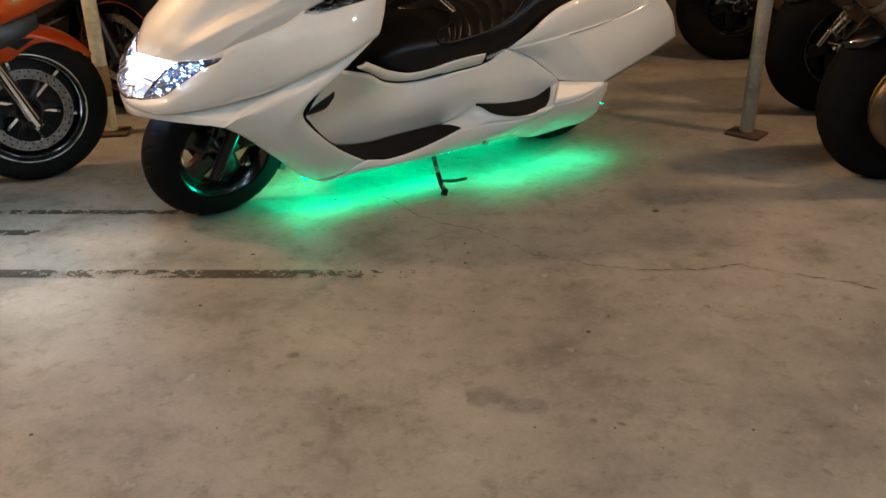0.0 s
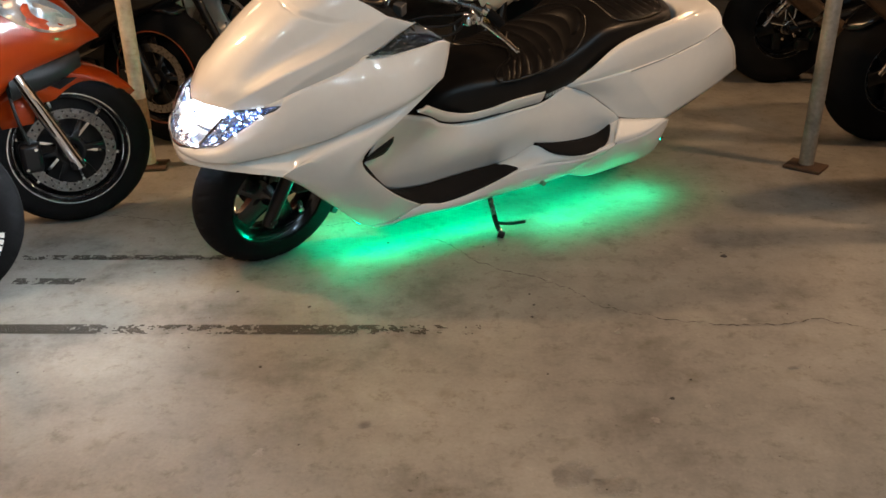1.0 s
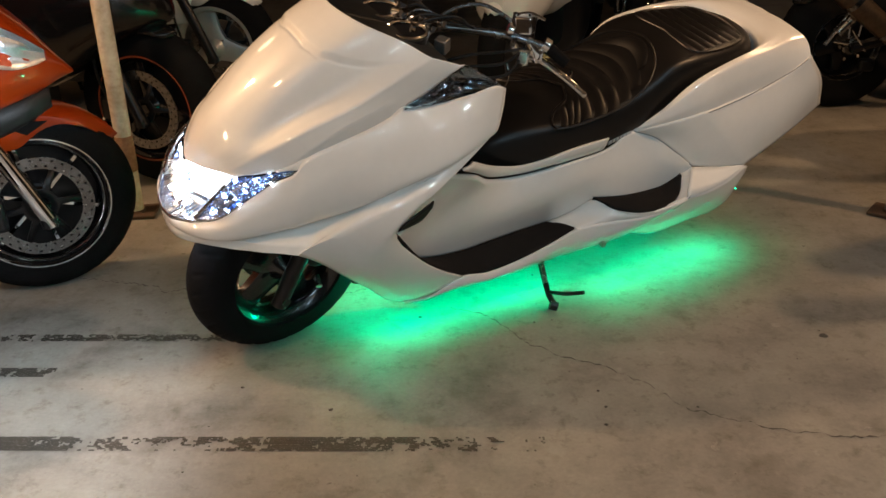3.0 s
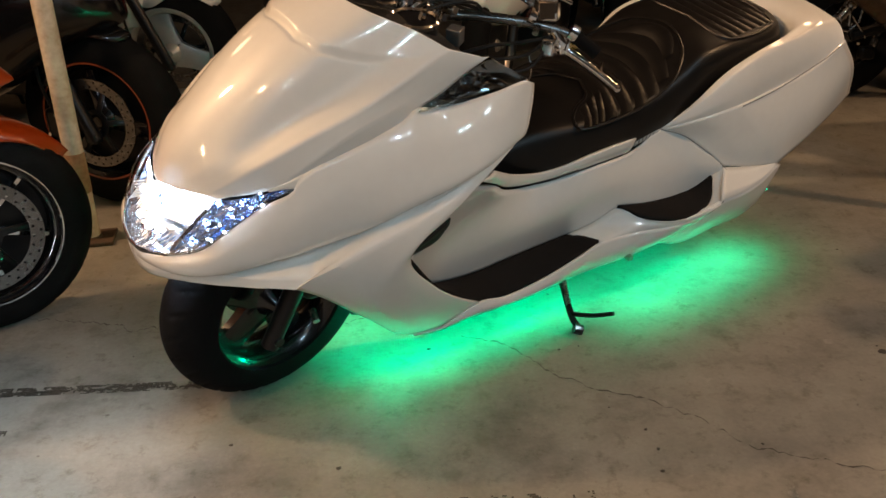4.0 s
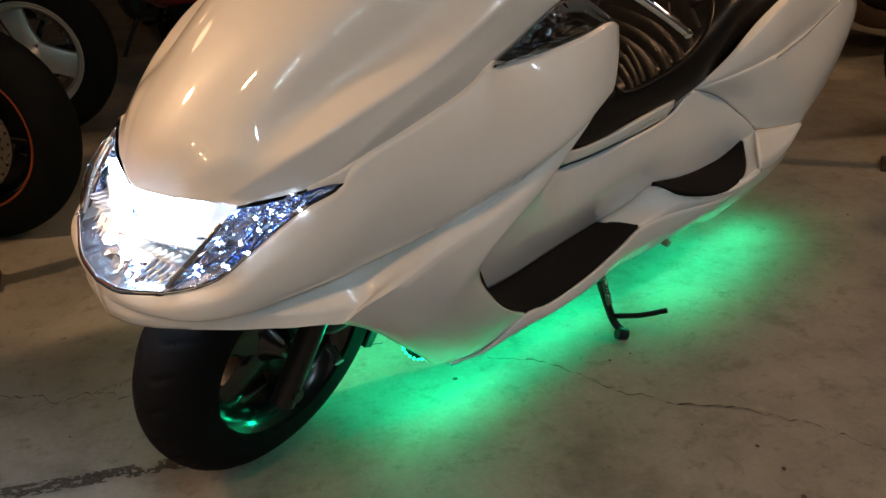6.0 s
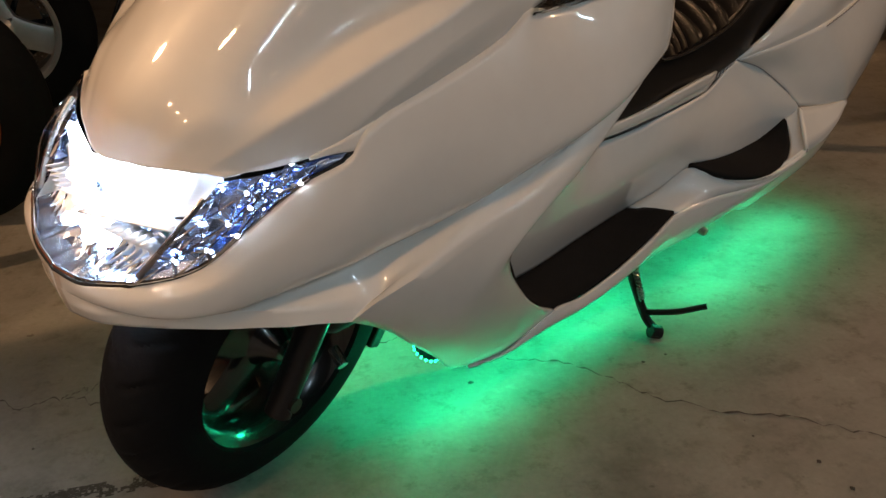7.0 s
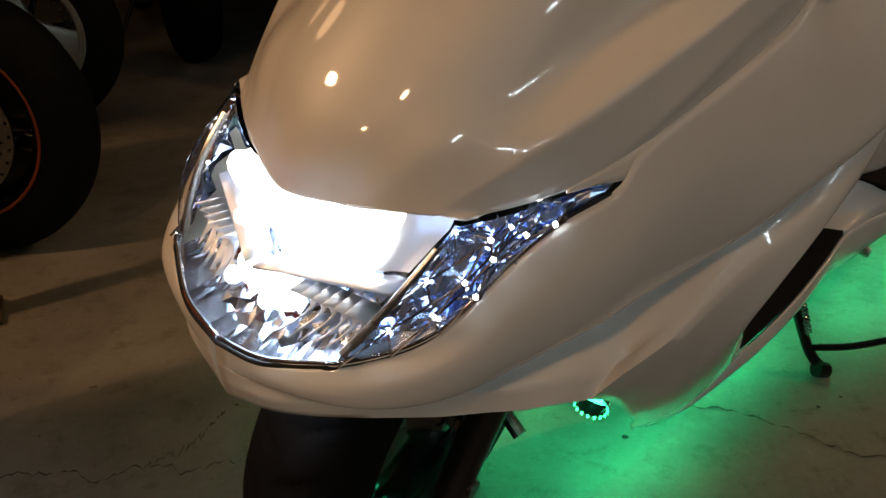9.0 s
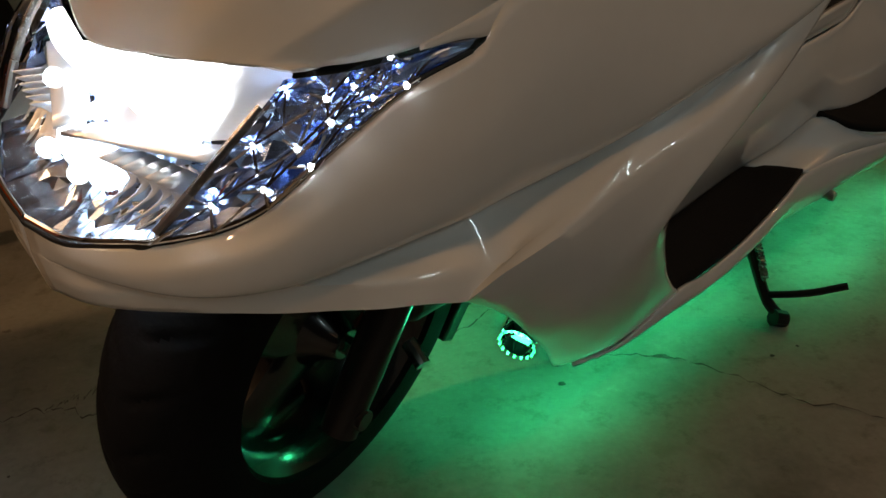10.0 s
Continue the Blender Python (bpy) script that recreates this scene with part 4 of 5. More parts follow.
# headlight
def headlight():
    up = [(0.128, 0, 0.642), (0.112, 0.045, 0.648), (0.095, 0.075, 0.653), (0.075, 0.10, 0.657), (0.06, 0.12, 0.66), (0.013, 0.134, 0.66), (-0.028, 0.152, 0.668), (-0.050, 0.167, 0.677), (-0.0645, 0.1775, 0.679)]
    N1, N2 = 18, 26
    a = np.vstack([spline(TOP[:3], N1), spline(TOP[2:9], N2)[1:]])
    b = np.vstack([spline(up[:5], N1), spline(up[4:], N2)[1:]])
    N = len(a)

    def surf(push, back, k=14, i0=0, i1=N, off=0.0):
        rows = []
        for i in range(i0, i1):
            f = i / (N - 1)
            out = np.array((1 - 0.6 * f, 0.75 * f**0.8, 0.0))
            m = (a[i] + b[i]) / 2 + out * push * (1 - f**3)
            lo, hi = a[i] + (b[i] - a[i]) * off, b[i] + (a[i] - b[i]) * off
            rows.append(spline([lo, m, hi], k) - out * back * (1 - f**4) * np.sin(np.linspace(0.0, 1, k) * np.pi)[:, None] ** 0.5)
        return np.array(rows)

    lens = part("headlight_lens", grid_mesh(bm_new(), surf(0.024, 0.0), mirror=True), M_LENS, scooter, "clear headlight lens", smooth=60)
    s = lens.modifiers.new("solid", "SOLIDIFY")
    s.thickness, s.offset = 0.001, -1
    lens.visible_shadow = False
    cut = N1 - 1
    rnd = random.Random(3)
    for sg in (1, -1):
        # main bowl with steps
        g = surf(0.02, 0.062, 24, 0, cut + 1, 0.005)
        for i in range(g.shape[0]):
            for j in range(g.shape[1]):
                g[i, j, 0] -= 0.003 * ((i // 3) % 2)
        low = g[:, :11].copy()
        for i in range(1, low.shape[0] - 1):
            for j in range(1, 10):
                low[i, j] += np.array([rnd.uniform(-1, 1) for _ in range(3)]) * (0.0045, 0.002, 0.002)
        bm = grid_mesh(bm_new(), low * (1, sg, 1))
        bmesh.ops.triangulate(bm, faces=bm.faces)
        part("reflector", bm, M_REFLSOFT, scooter, "faceted chrome headlight reflector bowl", smooth=0)
        part("upper_reflector", grid_mesh(bm_new(), g[:, 10:] * (1, sg, 1)), M_SATIN, scooter, "satin upper headlight reflector", smooth=30)
        # fins below the shelf
        for k in range(6):
            y = 0.034 + k * 0.0085
            rows = []
            for f in np.linspace(0, 1, 7):
                x = 0.168 - 0.55 * y * (0.5 + f * 0.1) - 0.022 * math.sin(f * math.pi)
                rows.append([(x - 0.004, sg * (y + 0.01 * math.sin(f * 2.6)), 0.533 + 0.046 * f), (x - 0.03, sg * (y + 0.01 * math.sin(f * 2.6) - 0.004), 0.533 + 0.046 * f)])
            part("reflector_fin", grid_mesh(bm_new(), rows), M_SATIN, scooter, thick=0.0012)
        # faceted side reflector of the position lights
        g = surf(0.02, 0.024, 13, cut, N - 1, 0.06)[::2]
        for i in range(1, g.shape[0] - 1):
            for j in range(1, g.shape[1] - 1):
                w = 1 if i < g.shape[0] - 3 else 0.4
                dent = 1 if (i % 3 == 1 and j % 4 == 2) else -0.3
                g[i, j] += np.array((rnd.uniform(-1, 1), rnd.uniform(-1, 1), rnd.uniform(-1, 1))) * (0.004, 0.004, 0.004) * w - np.array((0.008, 0.007, 0)) * dent * w
        bm = grid_mesh(bm_new(), g * (1, sg, 1))
        bmesh.ops.triangulate(bm, faces=bm.faces)
        part("side_reflector", bm, M_CRYSTAL, scooter, "blue white faceted side reflector", smooth=0)
        for i in range(1, g.shape[0] - 2, 2):
            for j in (2, 6, 10):
                if i > 7 and j != 6:
                    continue
                p = g[i, j] + np.array((0.005, 0.005, 0))
                bm = bm_new()
                bmesh.ops.create_icosphere(bm, subdivisions=1, radius=0.0028)
                bmesh.ops.transform(bm, matrix=pose(p[0], p[1] * sg, p[2]), verts=bm.verts)
                part("position_led", bm, M_LEDWHITE, scooter, "small white LED")
                for q in range(5):
                    e = g[min(g.shape[0] - 1, max(0, i + (1, -1, 1, 0, -1)[q])), min(12, max(0, j + (2, 1, -2, 3, -2)[q]))] + np.array((0.006, 0.005, 0))
                    part("light_rib", tube(bm_new(), [tuple(p * (1, sg, 1)), tuple(e * (1, sg, 1))], 0.0011, 5), M_REFL, scooter)
        # bar that divides the two, and the shelf under the main bulb
        g = surf(0.02, 0.012, 14, cut, cut + 1, 0.0)
        part("divider", tube(bm_new(), [tuple(p * (1, sg, 1)) for p in g[0][1:-1:3]], 0.0035, 8, 20), M_STEEL, scooter, "steel dividing bar")
        bm = grid_mesh(bm_new(), [[(0.158 - 0.055 * f - 0.03 * q, sg * (0.004 + 0.088 * f), 0.582 + 0.008 * f) for q in (0, 1)] for f in np.linspace(0, 1, 8)])
        part("reflector_shelf", bm, M_SATIN, scooter, thick=0.003)
        for (x, y, z), r in (((0.108, 0.036, 0.617), 0.027), ((0.134, 0.012, 0.553), 0.0235)):
            bm = bm_new()
            bmesh.ops.create_uvsphere(bm, u_segments=16, v_segments=10, radius=r)
            bmesh.ops.transform(bm, matrix=pose(x, sg * y, z) @ Matrix.Diagonal((0.5, 1.5 if r > 0.024 else 0.9, 0.85, 1)), verts=bm.verts)
            part("headlight_bulb", bm, M_BULB if r > 0.025 else M_BULBLOW, scooter, "lit white headlight bulb")
        bm = tube(bm_new(), [tuple((p + np.array((0.001, 0.0, 0.001))) * (1, sg, 1)) for p in a], 0.0022, 8, 90)
        part("headlight_bezel", bm, M_BLACK, scooter, "black rubber headlight surround")
        bm = tube(bm_new(), [tuple((p + (b[i] - p) * 0.05 + np.array((0.003, 0.001, 0.0))) * (1, sg, 1)) for i, p in enumerate(a[:-4])], 0.0022, 8, 60)
        part("chrome_rim", bm, M_CHROME, scooter, "thin chrome inner rim")


headlight()
for sg in (1, -1):
    lamp("headlight_lamp", "POINT", SCOOTER @ pose(0.142, sg * 0.03 - 0.014, 0.606), 0.6, (0.6, 0.8, 1.0), radius=0.008)
    lamp("headlight_lamp", "POINT", SCOOTER @ pose(0.156, sg * 0.022 - 0.015, 0.556), 0.05, (0.6, 0.8, 1.0), radius=0.008)
lamp("headlight_beam", "SPOT", SCOOTER @ look((0.26, 0.03, 0.6), (0.9, 0.0, 0.0)), 12, (0.9, 0.95, 1.0), radius=0.1, cone=(150, 1.0))

# marker lamps beside the bonnet
mk_top = [(-0.312, 0.195, 0.798), (-0.368, 0.192, 0.820), (-0.418, 0.198, 0.859), (-0.455, 0.211, 0.89)]
mk_low = [(-0.312, 0.1955, 0.797), (-0.39, 0.207, 0.802), (-0.463, 0.234, 0.827), (-0.545, 0.236, 0.836)]
mirror_pair("marker_lamp", [loft([mk_top, between(mk_top, mk_low, 0.5, 0.01), mk_low], 20, 4)], M_SMOKE, "smoked clear marker lamp", thick=0.003)

g = loft([mk_top, between(mk_top, mk_low, 0.5, -0.008), mk_low], 22, 5)
rnd_mk = random.Random(8)
for i in range(4, 17):
    for j in range(1, g.shape[1] - 1):
        g[i, j] += np.array([rnd_mk.uniform(-1, 1) for _ in range(3)]) * 0.0045
mirror_pair("marker_reflector", [g - np.array((0.0, 0.009, 0.0))], M_MARKER, "grey faceted marker reflector", thick=0, smooth=0)
# plain black box added to stand for the shade under the seat
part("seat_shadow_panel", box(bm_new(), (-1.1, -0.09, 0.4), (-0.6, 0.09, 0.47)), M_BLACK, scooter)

part("under_tray", box(bm_new(), (-0.93, -0.175, 0.188), (-0.44, 0.175, 0.196)), M_BLACK, scooter, "black tray under the belly", bevel=0.003)
part("rear_tray", box(bm_new(), (-1.5, -0.18, 0.246), (-0.935, 0.18, 0.254)), M_BLACK, scooter, "black tray under the engine", bevel=0.003)

# dark core under the panels
bm = bm_new()
box(bm, (-1.45, -0.085, 0.19), (-0.42, 0.085, 0.42))
box(bm, (-1.62, -0.09, 0.4), (-1.0, 0.09, 0.56))
box(bm, (-0.46, -0.09, 0.30), (-0.14, 0.09, 0.66))
part("frame_core", bm, M_BLACK, scooter, "black engine and frame under the panels", bevel=0.02)
DASH = [loft([[(-0.23, 0, 0.95), (-0.26, 0.09, 0.94), (-0.34, 0.145, 0.915), (-0.44, 0.2, 0.875)], [(-0.5, 0, 0.83), (-0.5, 0.09, 0.82), (-0.50, 0.15, 0.8), (-0.53, 0.205, 0.805)], [(-0.53, 0, 0.6), (-0.53, 0.1, 0.6), (-0.47, 0.16, 0.62), (-0.40, 0.20, 0.67)], [(-0.48, 0, 0.45), (-0.46, 0.1, 0.45), (-0.38, 0.15, 0.5), (-0.30, 0.19, 0.585)]], 16, 6)]
mirror_pair("inner_panel", DASH, M_BLACK, "black inner dashboard panel")
mirror_pair("foot_well_recess", [loft([[(-0.312, 0.222, 0.474), (-0.345, 0.218, 0.496), (-0.378, 0.214, 0.512), (-0.412, 0.212, 0.531)], [(-0.312, 0.220, 0.470), (-0.350, 0.208, 0.466), (-0.388, 0.204, 0.474), (-0.412, 0.210, 0.512)]], 12, 3)], M_BLACK, "dark recess at the front of the foot well", thick=0.004)

# front wheel, fork and stub fender
STEER = Matrix.Translation((-0.1035, -0.0252, 0.263)) @ Matrix.Rotation(radians(-0.7), 4, "X") @ Matrix.Rotation(radians(7.2), 4, "Z")
wheel(scooter, "front_wheel", STEER, ID, 0.257, 0.131, 0.165, M_RIMBLACK, 5, 0.036, 0.085, -0.055, M_STEEL, phase=0.716)
for sg in (1, -1):
    bm = tube(bm_new(), [(0.062, sg * 0.103, -0.050), (0.003, sg * 0.103, 0.078), (-0.062, sg * 0.103, 0.22)], (0.020, 0.024), 16)
    f = part("fork_leg", bm, M_DARKMETAL, scooter, "black fork leg")
    part("axle_cap", tube(bm_new(), [(0.05, sg * 0.118, -0.028), (0.05, sg * 0.127, -0.028)], 0.012, 10), M_DARKMETAL, f)
    part("pinch_bolt", tube(bm_new(), [(-0.052, sg * 0.100, 0.0), (-0.045, sg * 0.128, -0.012)], 0.009, 10), M_BRIGHT, f)
    f.matrix_local = STEER
bm = spin(bm_new(), [(0.262, -0.066), (0.272, -0.04), (0.276, 0), (0.272, 0.04), (0.262, 0.066)], 60)
bmesh.ops.delete(bm, geom=[v for v in bm.verts if not (0.9 < math.atan2(v.co.z, v.co.x) % (2 * math.pi) < 3.55)], context="VERTS")
ob = part("front_fender", bm, M_BLACK, scooter, "black front mudguard", thick=0.003)
ob.matrix_local = STEER
wheel(scooter, "rear_wheel", Matrix.Translation((-1.55, -0.063, 0.24)), ID, 0.24, 0.15, 0.15, M_RIMBLACK, 5, 0.034)

# side stand
bm = tube(bm_new(), [(-0.83, 0.14, 0.25), (-0.835, 0.20, 0.16), (-0.84, 0.245, 0.10), (-0.845, 0.262, 0.088)], 0.009, 10)
st = part("side_stand", bm, M_DARKMETAL, scooter, "black side stand folded down")
spr = [(-0.826 + 0.006 * math.cos(k * 1.2), 0.185 + 0.006 * math.sin(k * 1.2) + 0.0007 * k, 0.215 - 0.0011 * k) for k in range(64)]
part("stand_spring", tube(bm_new(), spr, 0.0016, 5, 190), M_STEEL, st, "coiled steel spring")
part("stand_foot", tube(bm_new(), [(-0.832, 0.262, 0.086), (-0.85, 0.275, 0.082)], 0.014, 10), M_DARKMETAL, st)
part("stand_tang", tube(bm_new(), [(-0.838, 0.236, 0.113), (-0.86, 0.29, 0.14), (-0.882, 0.333, 0.171)], 0.006, 8), M_DARKMETAL, st)

# handlebar
hb = part("handlebar", tube(bm_new(), [(-0.46, -0.06, 0.865), (-0.54, 0.0, 0.878), (-0.62, 0.05, 0.878), (-0.70, 0.10, 0.868), (-0.76, 0.15, 0.852)], 0.011, 14), M_STEEL, scooter, "dark chrome handlebar with chrome controls")
part("handlebar_right", tube(bm_new(), [(-0.46, -0.06, 0.88), (-0.47, -0.14, 0.90), (-0.52, -0.24, 0.90), (-0.60, -0.36, 0.87)], 0.011, 14), M_RIMBLACK, hb)
part("grip", tube(bm_new(), [(-0.745, 0.137, 0.858), (-0.765, 0.157, 0.842), (-0.782, 0.176, 0.828)], 0.0155, 16), M_RUBBER, hb, "black rubber grip")
part("grip", tube(bm_new(), [(-0.535, -0.265, 0.895), (-0.60, -0.36, 0.87)], 0.017, 16), M_RUBBER, hb, "black rubber grip")
bm = box(bm_new(), (-0.026, -0.021, -0.02), (0.026, 0.021, 0.022), pose(-0.695, 0.097, 0.905, 10, -15, 40))
mc = part("brake_reservoir", bm, M_CHROME, hb, "chrome brake fluid reservoir", bevel=0.005)
part("reservoir_cap", box(bm_new(), (-0.022, -0.017, 0.022), (0.022, 0.017, 0.027), pose(-0.695, 0.097, 0.905, 10, -15, 40)), M_ALLOY, mc, bevel=0.002)
bm = box(bm_new(), (-0.02, -0.018, -0.03), (0.02, 0.018, 0.02), pose(-0.735, 0.115, 0.845, 0, -20, 40))
sw = part("switch_housing", bm, M_CHROME, hb, "chrome switch housing", bevel=0.006)
part("switch_button", tube(bm_new(), [(-0.752, 0.135, 0.85), (-0.763, 0.147, 0.85)], 0.006, 10), M_AMBERPLASTIC, sw, "yellow switch button")
part("clutch_pivot", tube(bm_new(), [(-0.716, 0.112, 0.815), (-0.712, 0.108, 0.868)], 0.008, 10), M_CHROME, hb)
part("mirror_boss", tube(bm_new(), [(-0.675, 0.085, 0.895), (-0.672, 0.083, 0.935)], (0.012, 0.007), 10), M_CHROME, hb)
part("mirror_stem_stub", tube(bm_new(), [(-0.672, 0.083, 0.93), (-0.70, 0.10, 0.938), (-0.735, 0.12, 0.925)], 0.004, 8), M_CHROME, hb)
part("bar_collar", tube(bm_new(), [(-0.66, 0.075, 0.893), (-0.672, 0.083, 0.889)], 0.017, 14), M_CHROME, hb, "chrome collar on the bar")
part("bar_collar", tube(bm_new(), [(-0.735, 0.129, 0.868), (-0.747, 0.139, 0.861)], 0.018, 14), M_CHROME, hb, "chrome collar on the bar")
part("banjo_bolt", tube(bm_new(), [(-0.668, 0.10, 0.875), (-0.65, 0.115, 0.868)], 0.007, 6), M_STEEL, hb)
part("switch_pod", box(bm_new(), (-0.016, -0.014, -0.022), (0.016, 0.014, 0.014), pose(-0.692, 0.118, 0.838, 0, -10, 40)), M_CHROME, hb, bevel=0.004)
for q in range(4):
    part("cap_screw", tube(bm_new(), [tuple(pose(-0.695, 0.097, 0.905, 10, -15, 40) @ Vector(((-0.02, 0.02)[q % 2], (-0.014, 0.014)[q // 2], z))) for z in (0.024, 0.030)], 0.003, 8), M_DARKMETAL, mc)
part("lever_perch", tube(bm_new(), [(-0.715, 0.105, 0.862), (-0.725, 0.12, 0.84), (-0.73, 0.125, 0.82)], 0.017, 12), M_CHROME, hb)
part("brake_lever", tube(bm_new(), [(-0.722, 0.118, 0.832), (-0.755, 0.155, 0.81), (-0.785, 0.195, 0.787), (-0.808, 0.229, 0.766)], (0.0105, 0.0075), 12), M_CHROME, hb, "chrome brake lever")
bm = bm_new()
bmesh.ops.create_uvsphere(bm, u_segments=12, v_segments=8, radius=0.0085)
bmesh.ops.transform(bm, matrix=pose(-0.809, 0.230, 0.765), verts=bm.verts)
part("lever_ball", bm, M_CHROME, hb)
part("lever_adjuster", tube(bm_new(), [(-0.783, 0.20, 0.79), (-0.795, 0.185, 0.808)], 0.003, 8), M_CHROME, hb)
for k in range(3):
    part("control_cable", tube(bm_new(), [(-0.70, 0.11, 0.85), (-0.64, 0.13 - 0.02 * k, 0.80 + 0.02 * k), (-0.55, 0.08, 0.78 + 0.03 * k), (-0.46, 0.0, 0.78)], 0.004, 8), M_BLACK, hb)
part("steering_stem", tube(bm_new(), [(-0.36, -0.02, 0.66), (-0.46, -0.06, 0.88)], 0.03, 14), M_DARKMETAL, hb)
part("bar_clamp", box(bm_new(), (-0.03, -0.05, -0.02), (0.03, 0.05, 0.02), pose(-0.46, -0.05, 0.885, 0, -20, 30)), M_CHROME, hb, bevel=0.006)
for a, b in (((-0.40, 0.03, 0.88), 0.05), ((-0.40, -0.10, 0.88), 0.05)):
    bm = spin(bm_new(), [(0.0, 0.02), (b * 0.9, 0.02), (b, 0.012), (b, -0.03), (b * 0.6, -0.05), (0.0, -0.05)], 24)
    bmesh.ops.transform(bm, matrix=pose(*a, 90 - 0, 0, 0) , verts=bm.verts)
    part("gauge", bm, M_DARKMETAL, hb, "black gauge pod")
bm = spin(bm_new(), [(0.0, 0.012), (0.011, 0.012), (0.014, 0.008), (0.014, -0.008), (0.011, -0.012), (0.0, -0.012)], 18)
bmesh.ops.transform(bm, matrix=pose(-0.751, 0.132, 0.838, 20, 30, 40), verts=bm.verts)
part("adjuster_knob", bm, M_BRASS, hb, "polished brass adjuster knob")
for x, y, z, r in ((-0.405, 0.0, 0.932, 0.010), (-0.454, 0.0, 0.911, 0.008), (-0.471, 0.03, 0.899, 0.009), (-0.573, -0.05, 0.892, 0.012), (-0.404, 0.05, 0.916, 0.008), (-0.52, 0.0, 0.895, 0.009), (-0.43, -0.05, 0.93, 0.011), (-0.50, -0.10, 0.915, 0.010)):
    part("chrome_bolt", tube(bm_new(), [(x, y, z - 0.008), (x - 0.003, y + 0.003, z + 0.008)], r, 6), M_CHROME, hb, "chrome bolt head")
for (x, y, z), r in (((-0.40, 0.03, 0.903), 0.05), ((-0.40, -0.10, 0.903), 0.05)):
    bm = spin(bm_new(), [(r - 0.006, 0.0), (r - 0.002, 0.004), (r + 0.002, 0.0), (r, -0.008)], 28)
    bmesh.ops.transform(bm, matrix=pose(x, y, z, 90), verts=bm.verts)
    part("gauge_bezel", bm, M_CHROME, hb, "chrome gauge bezel")
part("fuse_box", box(bm_new(), (-0.014, -0.016, -0.018), (0.014, 0.016, 0.018), pose(-0.491, 0.05, 0.862, 0, 10, 30)), M_SILVER, hb, "small grey box under the bar", bevel=0.003)
for k in range(5):
    part("control_cable", tube(bm_new(), [(-0.58 - 0.012 * k, 0.03 + 0.008 * k, 0.885), (-0.53, 0.045 - 0.015 * k, 0.925 - 0.012 * k), (-0.46, 0.02 - 0.02 * k, 0.915 + 0.006 * k), (-0.40, -0.02 - 0.02 * k, 0.86)], 0.0035 + 0.0006 * (k % 2), 8), M_STEEL if k == 2 else M_BLACK, hb)
part("cable_loop", tube(bm_new(), [(-0.655, 0.10, 0.815), (-0.648, 0.125, 0.79), (-0.62, 0.15, 0.775), (-0.58, 0.17, 0.78)], 0.0018, 6), M_STEEL, hb, "thin bare cable")
part("brake_hose", tube(bm_new(), [(-0.69, 0.08, 0.9), (-0.62, 0.0, 0.93), (-0.52, -0.02, 0.90), (-0.42, 0.05, 0.80)], 0.005, 8), M_STEEL, hb)

# underglow
for sg in (1, -1):
    lamp("underglow", "AREA", SCOOTER @ pose(-0.66, sg * 0.125, 0.142, 0, 0, 0), 1.15, LEDC, size=(0.58, 0.02), spread=150)
    lamp("underglow", "AREA", SCOOTER @ pose(-1.30, sg * 0.20, 0.19, 0, 0, 0), 1.5, LEDC, size=(0.58, 0.02), spread=168)
    bm = bm_new()
    for i in range(18):
        box(bm, (-0.41 - i * 0.03, sg * 0.15 - 0.003, 0.168), (-0.405 - i * 0.03, sg * 0.15 + 0.003, 0.172))
    part("led_strip", bm, M_LED, scooter, "green LED strip under the belly")

# ring lamp under the leg shield, tail LEDs, mud flap
for sg in (1, -1):
    bm = spin(bm_new(), [(0.026, 0.012), (0.03, 0.012), (0.033, 0.006), (0.033, -0.03), (0.026, -0.035), (0.024, -0.03)], 30)
    ring = part("ring_lamp", bm, M_CHROME, scooter, "small chrome lamp ringed with LEDs")
    lamp("ring_glow", "POINT", SCOOTER @ pose(-0.345, sg * 0.105 - 0.016, 0.145), 0.75, LEDC, radius=0.02)
    ring.matrix_local = pose(-0.375, sg * 0.10 - 0.016, 0.165, -12, 0, -70 * sg if sg > 0 else -110) @ Matrix.Scale(0.85, 4)
    for k in range(16):
        a = 2 * math.pi * k / 16
        bm = box(bm_new(), (-0.0018, 0.0, -0.0018), (0.0018, 0.003, 0.0018), Matrix.Translation((0.0285 * math.cos(a), 0.012, 0.0285 * math.sin(a))))
        part("led", bm, M_LED, ring)
    for x, y, z in ((-1.603, 0.180, 0.267), (-1.538, 0.236, 0.309), (-1.49, 0.241, 0.295), (-1.243, 0.24, 0.257)):
        bm = bm_new()
        bmesh.ops.create_icosphere(bm, subdivisions=1, radius=0.0024)
        bmesh.ops.transform(bm, matrix=pose(x, sg * y, z), verts=bm.verts)
        part("marker_led", bm, M_LED, scooter, "tiny green LED")
for sg in (1, -1):
    part("led_rail", tube(bm_new(), [(-1.48, sg * 0.217, 0.274), (-1.511, sg * 0.209, 0.2775), (-1.558, sg * 0.193, 0.272), (-1.62, sg * 0.171, 0.265)], 0.004, 8), M_BLACK, scooter, "thin black rail that carries tail LEDs")
bm = box(bm_new(), (-0.012, -0.035, -0.05), (0.012, 0.035, 0.05), pose(-0.335, -0.02, 0.19, 0, -25, 0))
part("mud_flap", bm, M_BLACK, scooter, "black rubber mud flap", bevel=0.004)

